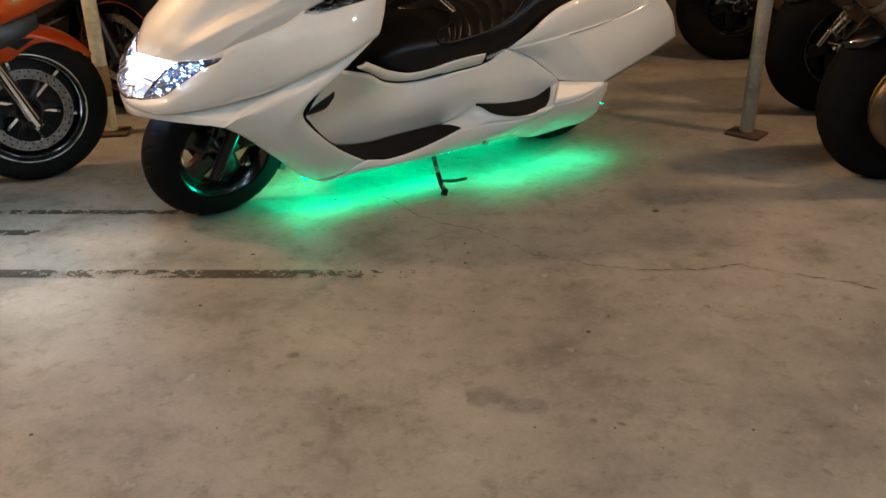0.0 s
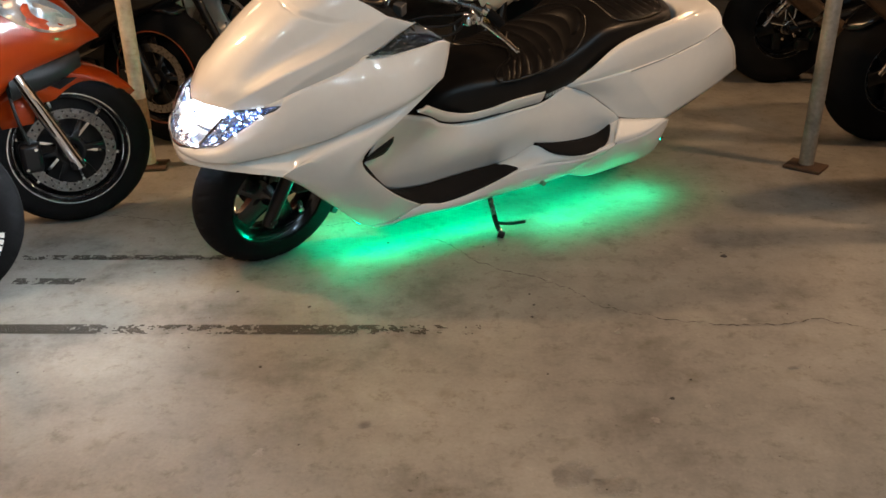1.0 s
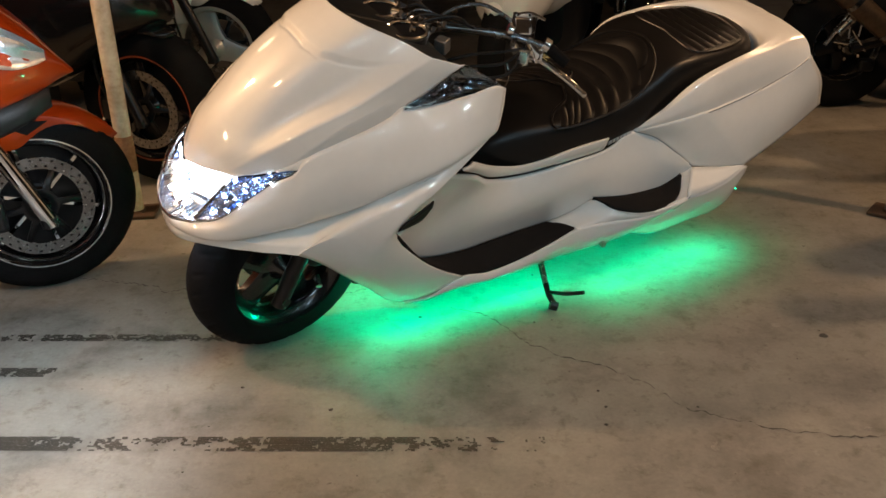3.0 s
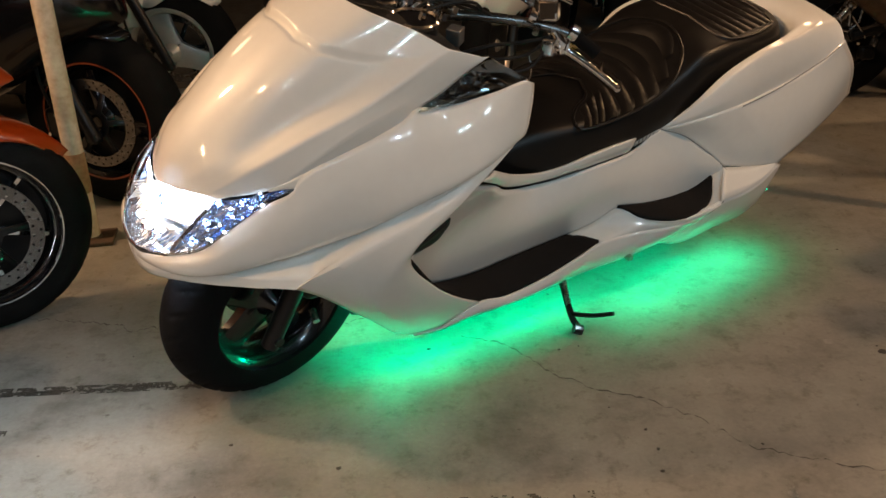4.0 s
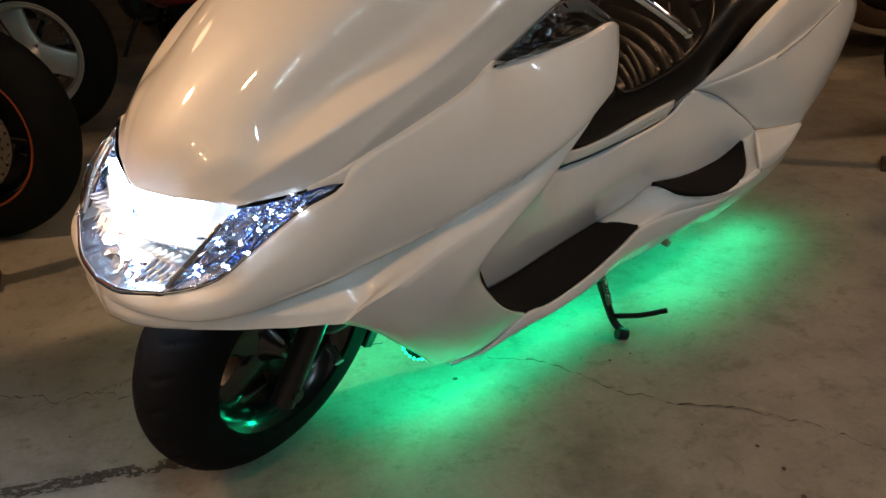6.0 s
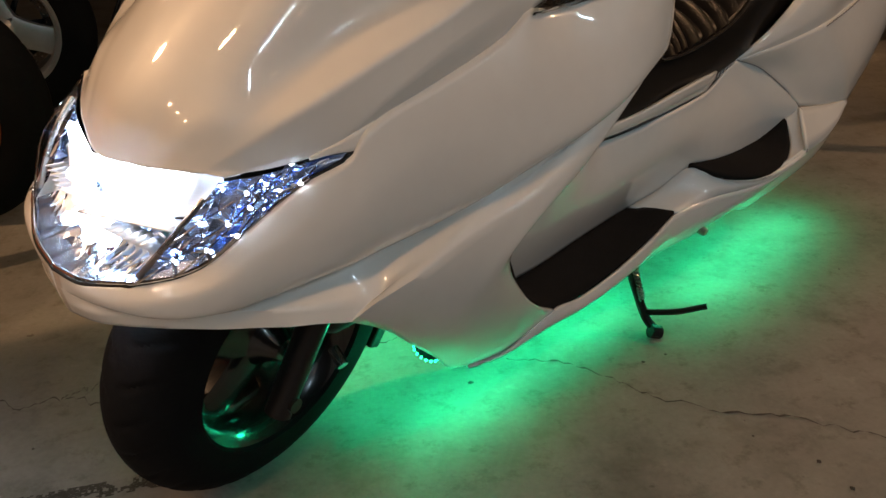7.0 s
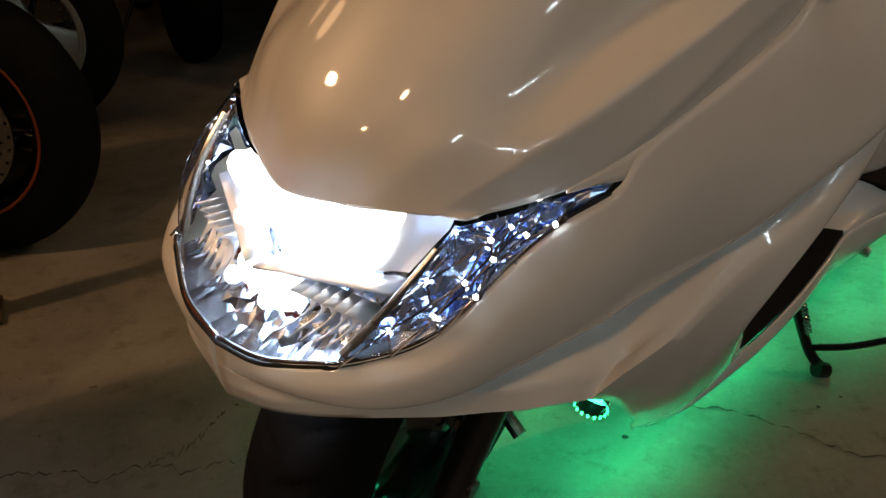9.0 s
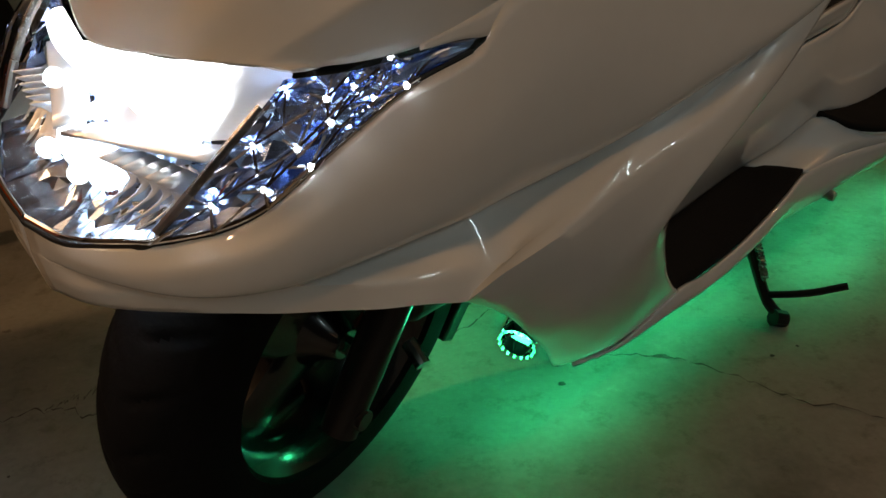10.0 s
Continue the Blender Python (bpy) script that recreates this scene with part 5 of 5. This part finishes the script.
# white trim under the seat edge and the slotted vent behind it
TR_B = [(-0.49, 0.205, 0.600), (-0.56, 0.17, 0.555), (-0.64, 0.12, 0.495), (-0.737, 0.095, 0.463), (-0.804, 0.104, 0.468), (-0.897, 0.122, 0.487), (-1.02, 0.131, 0.504)]
TR_T = [(-0.53, 0.190, 0.606), (-0.60, 0.155, 0.56), (-0.67, 0.12, 0.52), (-0.75, 0.108, 0.496), (-0.82, 0.118, 0.505), (-0.90, 0.134, 0.53), (-1.03, 0.136, 0.543)]
mirror_pair("seat_trim", [loft([TR_B, between(TR_B, TR_T, 0.5, 0.008), TR_T], 30, 4)], M_PEARL, thick=0.008)
VT_B = [(-1.045, 0.126, 0.510), (-1.12, 0.129, 0.535)]
VT_T = [(-1.045, 0.130, 0.538), (-1.115, 0.132, 0.547)]
mirror_pair("vent_panel", [loft([VT_B, VT_T], 8, 3)], M_WHITEPAINT, "white slotted vent panel", thick=0.004)
for k in range(5):
    x = -1.052 - k * 0.012
    for sg in (1, -1):
        bm = box(bm_new(), (x - 0.002, sg * 0.132 - 0.001, 0.518 + k * 0.004), (x, sg * 0.132 + 0.001, 0.532 + k * 0.002))
        part("vent_slot", bm, M_SMOKEDARK, scooter)

# quilting: padded ribs and stitched borders
def quilt(outline, ribs, name, bow):
    """Ribs across the seat between the left and right borders; y runs -1 to 1 of the outline's half width."""
    for u0, u1, hw in ribs:
        g = []
        for a in np.linspace(-1, 1, 21):
            row = []
            for f in np.linspace(0, 1, 7):
                u = u0 + (u1 - u0) * f + bow * a * a
                y = a * hw
                row.append((u, y, seat_z(u, y) + 0.001 + 0.006 * math.sin(math.pi * f) ** 0.7))
            g.append(row)
        part(name, grid_mesh(bm_new(), g), M_VINYL, seat_ob, smooth=60)
    pts = [(u, y, seat_z(u, y) + 0.004) for u, y in outline]
    part("seat_piping", tube(bm_new(), pts + [pts[0]], 0.0035, 6, 80, caps=False), M_VINYL, seat_ob)


quilt([(-0.975, 0.0), (-0.94, 0.045), (-0.885, 0.065), (-0.853, 0.088), (-0.85, 0.108), (-0.885, 0.118), (-1.0, 0.124), (-1.09, 0.119), (-1.16, 0.104), (-1.22, 0.068), (-1.255, 0.0), (-1.22, -0.068), (-1.16, -0.104), (-1.09, -0.119), (-1.0, -0.124), (-0.885, -0.118), (-0.85, -0.108), (-0.853, -0.088), (-0.885, -0.065), (-0.94, -0.045)],
      [(-0.972 - q * 0.046, -1.015 - q * 0.046, (0.117, 0.12, 0.12, 0.112, 0.094, 0.062)[q]) for q in range(6)], "seat_rib", 0.045)
# short ribs in the two front lobes
for sg in (1, -1):
    for q in range(3):
        g = []
        for a in np.linspace(0, 1, 7):
            u, y = -0.893 - q * 0.036 + 0.03 * a + 0.018 * q * a, sg * (0.068 + 0.048 * a - 0.012 * q * (1 - a))
            g.append([(u - f * 0.031, y, seat_z(u - f * 0.031, y) + 0.001 + 0.006 * math.sin(math.pi * f) ** 0.7) for f in np.linspace(0, 1, 7)])
        part("seat_rib", grid_mesh(bm_new(), g), M_VINYL, seat_ob, smooth=60)
quilt([(-1.33, 0.0), (-1.33, 0.085), (-1.37, 0.10), (-1.50, 0.09), (-1.56, 0.07), (-1.575, 0.0), (-1.56, -0.07), (-1.50, -0.09), (-1.37, -0.10), (-1.33, -0.085)],
      [(-1.335 - q * 0.036, -1.369 - q * 0.036, 0.095 - 0.004 * q) for q in range(6)], "seat_rib", -0.02)


# set the halves about the true middle plane of the body
def mid(u, w):
    return -0.016 + 0.022 * (u - 0.15) + 0.03 * (w - 0.55)


PN = Vector((-0.022, 1.0, -0.03)).normalized()


def settle(ob):
    for v in ob.data.vertices:
        x, y, z = v.co
        e = abs(y)
        p = Vector((x, e + mid(x, z) * max(0.0, 1 - e / 0.1), z))
        if y < 0:
            p -= 2 * ((p.y - mid(p.x, p.z)) * PN.y) * PN
        v.co = p


SKIP = ("front_wheel", "rear_wheel", "fork_leg", "front_fender", "handlebar", "side_stand", "ring_lamp", "mud_flap")
for child in scooter.children:
    if child.name.split(".")[0] not in SKIP:
        for o in (child, *child.children_recursive):
            settle(o)

for sg in (1, -1):
    bm = spin(bm_new(), [(0.0, 0.006), (0.008, 0.006), (0.010, 0.002), (0.010, -0.02), (0.0, -0.02)], 20)
    ob = part("reflector_button", bm, M_SILVER, scooter, "round reflector on the belly panel")
    ob.matrix_local = pose(-1.026, sg * 0.224 - (0.05 if sg < 0 else 0), 0.226, 0, 0, 0 if sg > 0 else 180)

# ---------------------------------------------------------------- parked motorcycles


def ring_loft(bm, stations, seg=28, power=2.6, cap=True):
    """A closed hull through upright rings: x, half width, bottom, top."""
    st = np.array(stations, float)
    c = np.hstack([spline(st[:, :3], 4 * len(st)), spline(np.column_stack([st[:, 0], st[:, 3], st[:, 3]]), 4 * len(st))[:, 1:2]])
    g = []
    for x, w, lo, hi in c:
        row = []
        for t in np.linspace(0, 2 * math.pi, seg, endpoint=False):
            cs, sn = math.cos(t), math.sin(t)
            row.append((x, w * math.copysign(abs(cs) ** (2 / power), cs), (lo + hi) / 2 + (hi - lo) / 2 * math.copysign(abs(sn) ** (2 / power), sn)))
        g.append(row)
    grid_mesh(bm, g, close_v=True)
    if cap:
        for row in (g[0], g[-1]):
            bm.faces.new([bm.verts.new(p) for p in row])
    return bm


def arc_fender(R, w, a0, a1, drop=0.02, tip=0.0, skirt=0.0):
    g = []
    for a in np.linspace(a0, a1, 24):
        row = []
        taper = 1 - 0.75 * abs((a - (a0 + a1) / 2) / ((a1 - a0) / 2)) ** 6
        if tip:
            taper = min(1.0, 0.12 + (a - a0) / tip)
        for s in np.linspace(-1, 1, 9):
            r = R + 0.022 - drop * s * s * 1.6
            row.append((r * math.cos(a), s * w * taper, r * math.sin(a)))
        if skirt:
            deep = R - 0.012 - skirt * math.exp(-((a - 1.75) / 0.42) ** 2)
            row = [(deep * math.cos(a), -w * taper - 0.004, deep * math.sin(a))] + row + [(deep * math.cos(a), w * taper + 0.004, deep * math.sin(a))]
        g.append(row)
    return g


def motorbike(m, label, paint, front, rear, fairing=None, seat_h=0.78, wb=1.38, fork=M_CHROME, group="parked motorcycles", muffler=M_STEEL, triangle=False, fender=None, steer=0, fend0=0.72, pipe=None, tip=0.0):
    root = thing("motorcycle", m, label, "motorcycle", group)
    Rf, Rr = front["R"], rear["R"]
    at = Matrix.Translation((0, 0, Rf)) @ Matrix.Rotation(radians(steer), 4, "Z")
    wheel(root, "front_wheel", at, ID, **front)
    wheel(root, "rear_wheel", Matrix.Translation((-wb, 0, Rr)), ID, **rear)
    sp = front["W"] / 2 + 0.045
    for sg in (1, -1):
        leg = part("fork_leg", tube(bm_new(), [(0.02, sg * sp, -0.05), (-0.06, sg * sp, 0.14), (-0.12, sg * sp, 0.28), (-0.26, sg * sp, 0.62)], 0.024, 14), fork, root, "fork leg")
        leg.matrix_local = at
        part("axle_clamp", box(bm_new(), (-0.012, sg * sp - 0.022, -0.058), (0.035, sg * sp + 0.022, -0.02)), M_DARKMETAL, leg, bevel=0.01)
    cal = part("brake_caliper", box(bm_new(), (-0.165, -sp - 0.006, -0.05), (-0.095, -sp + 0.05, 0.055)), M_DARKMETAL, root, "black brake caliper with bright bolts", bevel=0.015)
    for cx, cz in ((-0.15, -0.032), (-0.112, 0.036)):
        part("caliper_bolt", tube(bm_new(), [(cx, -sp - 0.004, cz), (cx, -sp - 0.014, cz)], 0.006, 8), M_CHROME, cal)
    part("brake_hose", tube(bm_new(), [(-0.13, -sp, 0.055), (-0.15, -sp - 0.01, 0.16), (-0.16, -sp + 0.02, 0.3)], 0.006, 8), M_BLACK, cal)
    cal.matrix_local = at
    fd = part("front_fender", grid_mesh(bm_new(), arc_fender(Rf, front["W"] * 0.62, fend0, 2.5, tip=tip, skirt=0.085 if triangle else 0.0)), fender or paint, root, "painted front mudguard")
    fd.matrix_local = at
    s = fd.modifiers.new("solid", "SOLIDIFY")
    s.thickness = 0.004
    for sg in (1, -1):
        w = front["W"] * 0.62
        g = [[(-0.22, sg * w, Rf * 0.62), (-0.05, sg * w, Rf * 0.95)], [(-0.2, sg * (w + 0.012), Rf * 0.4), (-0.10, sg * (w + 0.012), Rf * 0.42)]]
        p_ = part("fender_stay", grid_mesh(bm_new(), g), fender or paint, root, thick=0.004)
        p_.matrix_local = at
        if triangle:
            y = sg * (w + 0.0065)
            bm = bm_new()
            bm.faces.new([bm.verts.new((q * math.cos(a), y, q * math.sin(a))) for a, q in ((1.32, Rf - 0.02), (1.85, Rf - 0.004), (1.55, Rf - 0.062))])
            tr = part("fender_cutout", bm, M_RUBBER, root, "black triangular opening", smooth=0, thick=0.003)
            tr.matrix_local = at
    # engine, tank, seat and tail
    bm = ring_loft(bm_new(), [(-0.42, 0.16, 0.22, 0.5), (-0.5, 0.2, 0.16, 0.62), (-0.75, 0.21, 0.15, 0.62), (-0.95, 0.17, 0.2, 0.5)], 20, 4)
    eng = part("engine", bm, M_DARKMETAL, root, "dark engine block")
    for k in range(5):
        part("cooling_fin", box(bm_new(), (-0.68, -0.2, 0.50 + k * 0.028), (-0.44, 0.2, 0.508 + k * 0.028)), M_SILVER, eng)
    part("tank", ring_loft(bm_new(), [(-0.40, 0.08, 0.72, 0.86), (-0.48, 0.15, 0.66, 0.96), (-0.65, 0.165, 0.66, 0.99), (-0.82, 0.12, 0.68, 0.9), (-0.9, 0.09, 0.7, 0.82)], 24, 2.4), paint, root)
    part("seat", ring_loft(bm_new(), [(-0.86, 0.09, seat_h - 0.1, seat_h), (-1.0, 0.14, seat_h - 0.1, seat_h), (-1.25, 0.14, seat_h - 0.08, seat_h + 0.05), (-1.5, 0.09, seat_h - 0.04, seat_h + 0.06)], 20, 3), M_VINYL, root, "black seat")
    part("tail", ring_loft(bm_new(), [(-1.05, 0.12, seat_h - 0.18, seat_h - 0.06), (-1.35, 0.12, seat_h - 0.12, seat_h - 0.02), (-1.62, 0.06, seat_h - 0.05, seat_h + 0.05)], 20, 3), paint, root)
    for sg in (1, -1):
        part("swingarm", tube(bm_new(), [(-0.9, sg * 0.11, 0.42), (-wb, sg * (rear["W"] / 2 + 0.035), Rr)], 0.026, 10), M_DARKMETAL, root)
        part("handlebar", tube(bm_new(), [(-0.30, sg * 0.05, 1.0), (-0.34, sg * 0.25, 1.02), (-0.44, sg * 0.38, 0.98)], 0.012, 10), M_CHROME, root)
    part("muffler", tube(bm_new(), pipe or [(-0.75, -0.2, 0.24), (-1.0, -0.22, 0.3), (-1.2, -0.23, 0.42), (-1.55, -0.24, 0.55)], (0.035, 0.062), 16), muffler, root, "exhaust muffler")
    part("stand", tube(bm_new(), [(-0.85, 0.1, 0.28), (-0.88, 0.24, 0.012)], 0.01, 8), M_DARKMETAL, root)
    if fairing:
        part("fairing", ring_loft(bm_new(), fairing, 32, 2.3), paint, root, "painted front fairing")
    return root


SPORT = dict(R=0.30, W=0.12, rim_r=0.205, rim_mat=M_RIMBLACK, spokes=3, spoke_w=0.022, disc=0.155, disc_y=-0.07, disc_mat=M_STEEL, far_disc=0.035)
FAIR = [(0.13, 0.012, 0.655, 0.675), (0.115, 0.06, 0.635, 0.79), (0.07, 0.115, 0.615, 0.91), (0.0, 0.155, 0.59, 1.0), (-0.12, 0.195, 0.54, 1.08), (-0.3, 0.235, 0.42, 1.12), (-0.55, 0.245, 0.35, 1.0), (-0.75, 0.22, 0.38, 0.9)]

orange = motorbike(pose(-1.425, 3.275, 0, 0, 0, 30), "orange sport touring motorcycle with a chrome front wheel", M_ORANGE, dict(SPORT, R=0.285, rim_r=0.205, disc=0.152, spokes=6, spoke_w=0.008, lip_mat=M_CHROME, spoke_mat=M_CHROME), dict(SPORT, W=0.17, lip_mat=M_CHROME), [(0.168, 0.01, 0.652, 0.662)] + FAIR[1:], triangle=True, fend0=0.56, tip=0.55)
# its wrap-round headlight and the shadowed gap under its nose
for sg in (1, -1):
    g = []
    for f in np.linspace(0, 1, 14):
        x = 0.085 - 0.30 * f
        w = np.interp(-x, [-0.115, -0.07, 0.0, 0.12, 0.3], [0.06, 0.115, 0.155, 0.195, 0.235])
        half = 0.05 * math.sin(math.pi * min(1, f * 1.1 + 0.04)) + 0.008
        zc = 0.735 + 0.12 * f
        g.append([(x + 0.004, sg * (w * (1 - abs(zc + d * half - (0.75 + 0.05 * f)) * 0.35) + 0.012), zc + d * half) for d in np.linspace(-1, 1, 7)])
    rnd_hl = random.Random(4)
    facets = [[(x + rnd_hl.uniform(-0.012, 0.004), y - sg * rnd_hl.uniform(0.0, 0.02), z + rnd_hl.uniform(-0.004, 0.004)) if 0 < i < 13 and 0 < j < 6 else (x, y, z) for j, (x, y, z) in enumerate(row)] for i, row in enumerate(g)]
    hl = part("headlight", grid_mesh(bm_new(), facets), M_LAMPBOWL, orange, "dark faceted headlight behind a clear cover", smooth=48)
    lens = part("lens", grid_mesh(bm_new(), np.array(g) + np.array((0.004, sg * 0.012, 0))), M_LENS, hl, thick=0.002)
    lens.visible_shadow = False
    for k in range(7):
        bm = box(bm_new(), (-0.55 + k * 0.03, sg * 0.2465 - 0.002, 0.66 + 0.004 * (k % 3)), (-0.535 + k * 0.03, sg * 0.2465 + 0.002, 0.685 + 0.004 * (k % 2)))
        part("lettering", bm, M_BLACK, orange, "unreadable dark lettering")
# black hull put in as the shadow between nose and mudguard
part("chin_duct", ring_loft(bm_new(), [(0.09, 0.05, 0.56, 0.63), (0.03, 0.09, 0.53, 0.63), (-0.15, 0.13, 0.48, 0.62)], 20, 3), M_BLACK, orange, "black hull in place of the shadow under the fairing nose")

blackbike = motorbike(pose(-1.34, 4.155, 0, 0, 0, 2), "black sport motorcycle with orange rim tape on its front wheel", M_RIMBLACK, dict(SPORT, R=0.31, tape=M_ORTAPE), dict(SPORT, W=0.18), FAIR, fork=M_DARKMETAL, steer=-20, fend0=1.1)
whitebike = motorbike(pose(-1.33, 5.13, 0, 0, 0, -6), "white motorcycle with broad three spoke alloy wheels", M_WHITEPAINT, dict(SPORT, R=0.31, rim_mat=M_ALLOY, spokes=3, spoke_w=0.046, disc_y=0.07, lip_mat=M_ALLOY, far_disc=0.0), dict(SPORT, rim_mat=M_SILVER, spokes=3, spoke_w=0.055, W=0.16), None, fork=M_DARKMETAL, triangle=True)
nearbike = motorbike(pose(-1.60, 2.58, 0, 0, 0, 20), "black motorcycle with white lettering on its front tyre", M_RIMBLACK, dict(SPORT), dict(SPORT, W=0.18), None, fork=M_CHROME)
for k in range(7):
    a = -0.80 + k * 0.09
    bm = box(bm_new(), (0.234, -0.0605, -0.007), (0.251, -0.057, 0.008), Matrix.Rotation(-a, 4, "Y"))
    o = part("tyre_lettering", bm, M_WHITEPAINT, nearbike, "white bars of unreadable lettering")
    o.matrix_local = Matrix.Translation((0, 0, 0.30))

FAT = dict(R=0.31, W=0.165, rim_r=0.168, rim_mat=M_DARKRIM, spokes=5, spoke_w=0.03, far_disc=0.03, lip_mat=M_STEEL)
WB = 1.36


def cruiser(x, y, turn, label, tape=None, paint=M_RIMBLACK, muffler=M_BROWN):
    """A street custom seen from its rear wheel, chrome stays beside the tyre."""
    c, s_ = math.cos(radians(turn)), math.sin(radians(turn))
    ob = motorbike(pose(x + WB * c, y + WB * s_, 0, 0, 0, turn), label, paint, dict(FAT, W=0.12, R=0.3), dict(FAT, tape=tape), None, seat_h=0.72, wb=WB, muffler=muffler, pipe=[(-WB + 0.75, -0.2, 0.16), (-WB + 0.45, -0.21, 0.2), (-WB + 0.26, -0.22, 0.30), (-WB - 0.08, -0.22, 0.547), (-WB - 0.4, -0.22, 0.80)])
    y0 = -0.135
    for a, b, r in (((-0.14, 0.333), (-0.05, 0.47), 0.010), ((-0.05, 0.47), (-0.04, 0.53), 0.006), ((-0.04, 0.51), (-0.03, 0.36), 0.005), ((-0.10, 0.349), (-0.03, 0.335), 0.006), ((0.02, 0.44), (0.015, 0.37), 0.006), ((-0.03, 0.335), (0.02, 0.38), 0.004), ((-0.02, 0.40), (0.06, 0.30), 0.005)):
        part("chrome_stay", tube(bm_new(), [(-WB + a[0], y0, a[1]), (-WB + b[0], y0, b[1])], r, 8), M_BRIGHT, ob, "thin chrome stay")
    for a in ((-0.045, 0.50), (-0.03, 0.45), (0.02, 0.445)):
        part("stay_joint", box(bm_new(), (-WB + a[0] - 0.014, y0 - 0.014, a[1] - 0.014), (-WB + a[0] + 0.014, y0 + 0.014, a[1] + 0.014)), M_BROWN, ob, "stained metal joint of the stays", bevel=0.005)
    for f in (0.1, 0.28, 0.5):
        c = Vector((-WB + 0.2 - f, -0.22, 0.345 + 0.74 * f))
        d = Vector((-0.8, 0, 0.59)) * 0.012
        part("muffler_band", tube(bm_new(), [tuple(c - d), tuple(c + d)], 0.058 + 0.004 * f, 18), M_STEEL, ob)
    shock = part("shock_absorber", tube(bm_new(), [(-WB - 0.10, y0 - 0.02, 0.39), (-WB - 0.02, y0 - 0.02, 0.48)], 0.021, 14), M_BRIGHT, ob, "polished shock absorber")
    part("shock_rod", tube(bm_new(), [(-WB - 0.02, y0 - 0.02, 0.48), (-WB + 0.03, y0 - 0.02, 0.545)], 0.011, 10), M_CHROME, shock)
    for q in range(7):
        c, d = Vector((-WB - 0.095 + q * 0.0125, y0 - 0.02, 0.396 + q * 0.014)), Vector((0.67, 0, 0.74)) * 0.003
        part("shock_coil", tube(bm_new(), [tuple(c - d), tuple(c + d)], 0.025, 14), M_CHROME if q % 3 else M_STEEL, shock)
    part("hub_cap", spin(bm_new(), [(0.0, y0 + 0.02), (0.03, y0 + 0.022), (0.036, y0 + 0.03), (0.036, y0 + 0.06)], 20), M_STEEL, ob, "steel hub cap").matrix_local = Matrix.Translation((-WB, 0, 0.31))
    for q in range(5):
        a = 0.5 + q * 1.257
        part("hub_bolt", tube(bm_new(), [(-WB + 0.055 * math.cos(a), y0 + 0.045, 0.31 + 0.055 * math.sin(a)), (-WB + 0.055 * math.cos(a), y0 + 0.018, 0.31 + 0.055 * math.sin(a))], 0.008, 8), M_CHROME, ob)
    part("brake_caliper", box(bm_new(), (-WB + 0.05, y0 - 0.005, 0.20), (-WB + 0.12, y0 + 0.04, 0.26)), M_DARKMETAL, ob, "black brake caliper", bevel=0.012)
    part("rear_fender", grid_mesh(bm_new(), np.array(arc_fender(0.31, 0.1, 0.9, 2.5)) + np.array((-WB, 0, 0.31))), paint, ob, thick=0.004)
    return ob


r3 = cruiser(1.78, 3.27, 8, "black custom motorcycle with a fat tyre and yellow rim tape", M_YELLOW)
part("exhaust_bend", tube(bm_new(), [(-WB + 0.06, -0.16, 0.45), (-WB - 0.09, -0.17, 0.46), (-WB - 0.165, -0.17, 0.40), (-WB - 0.19, -0.17, 0.33), (-WB - 0.165, -0.17, 0.25), (-WB - 0.06, -0.17, 0.18), (-WB + 0.15, -0.16, 0.15), (-WB + 0.5, -0.15, 0.15)], 0.031, 18), M_BROWN, r3, "heat stained exhaust pipe bent round the wheel")
for a, b in (((-0.063, 0.44), (-0.05, 0.287)), ((-0.05, 0.287), (0.03, 0.34)), ((-0.035, 0.275), (0.045, 0.232)), ((-0.063, 0.44), (0.02, 0.46))):
    part("chrome_stay", tube(bm_new(), [(-WB + a[0], -0.175, a[1]), (-WB + b[0], -0.175, b[1])], 0.006, 8), M_CHROME, r3, "thin chrome stay")
cruiser(1.86, 4.13, 6, "black custom motorcycle with chrome stays by a fat rear tyre")
cruiser(1.68, 5.12, 4, "black custom motorcycle with a brown stained muffler")

backbike = motorbike(pose(0.08, 5.1, 0, 0, 0, -112), "white faired motorcycle parked behind the scooter", M_WHITEPAINT, dict(SPORT, rim_mat=M_SILVER), dict(SPORT, W=0.17), FAIR, fork=M_DARKMETAL)
redbike = motorbike(pose(-1.04, 7.26, 0, 0, 0, 100), "dark red motorcycle standing far back in the gloom", M_RED, dict(SPORT), dict(SPORT, W=0.17), FAIR, fork=M_DARKMETAL)
motorbike(pose(0.9, 6.2, 0, 0, 0, -100), "black faired motorcycle standing in the gloom", M_RIMBLACK, dict(SPORT), dict(SPORT, W=0.17), FAIR, fork=M_CHROME)

part("rear_cowl", ring_loft(bm_new(), [(-1.22, 0.17, 0.42, 0.78), (-1.4, 0.21, 0.34, 0.80), (-1.56, 0.21, 0.33, 0.79), (-1.68, 0.15, 0.38, 0.72), (-1.71, 0.08, 0.46, 0.64)], 28, 2.6), M_RED, redbike, "glossy dark red rear bodywork")
part("lower_cowl", ring_loft(bm_new(), [(0.2, 0.05, 0.50, 0.60), (0.12, 0.12, 0.42, 0.72), (-0.05, 0.16, 0.38, 0.82), (-0.25, 0.18, 0.39, 0.9), (-0.38, 0.16, 0.45, 0.9)], 28, 2.4), M_WHITEPAINT, backbike, "white lower front cowl")
part("cowl_slot", box(bm_new(), (0.02, -0.155, 0.48), (0.06, -0.12, 0.62)), M_BLACK, backbike, "dark slot in the cowl", bevel=0.006)
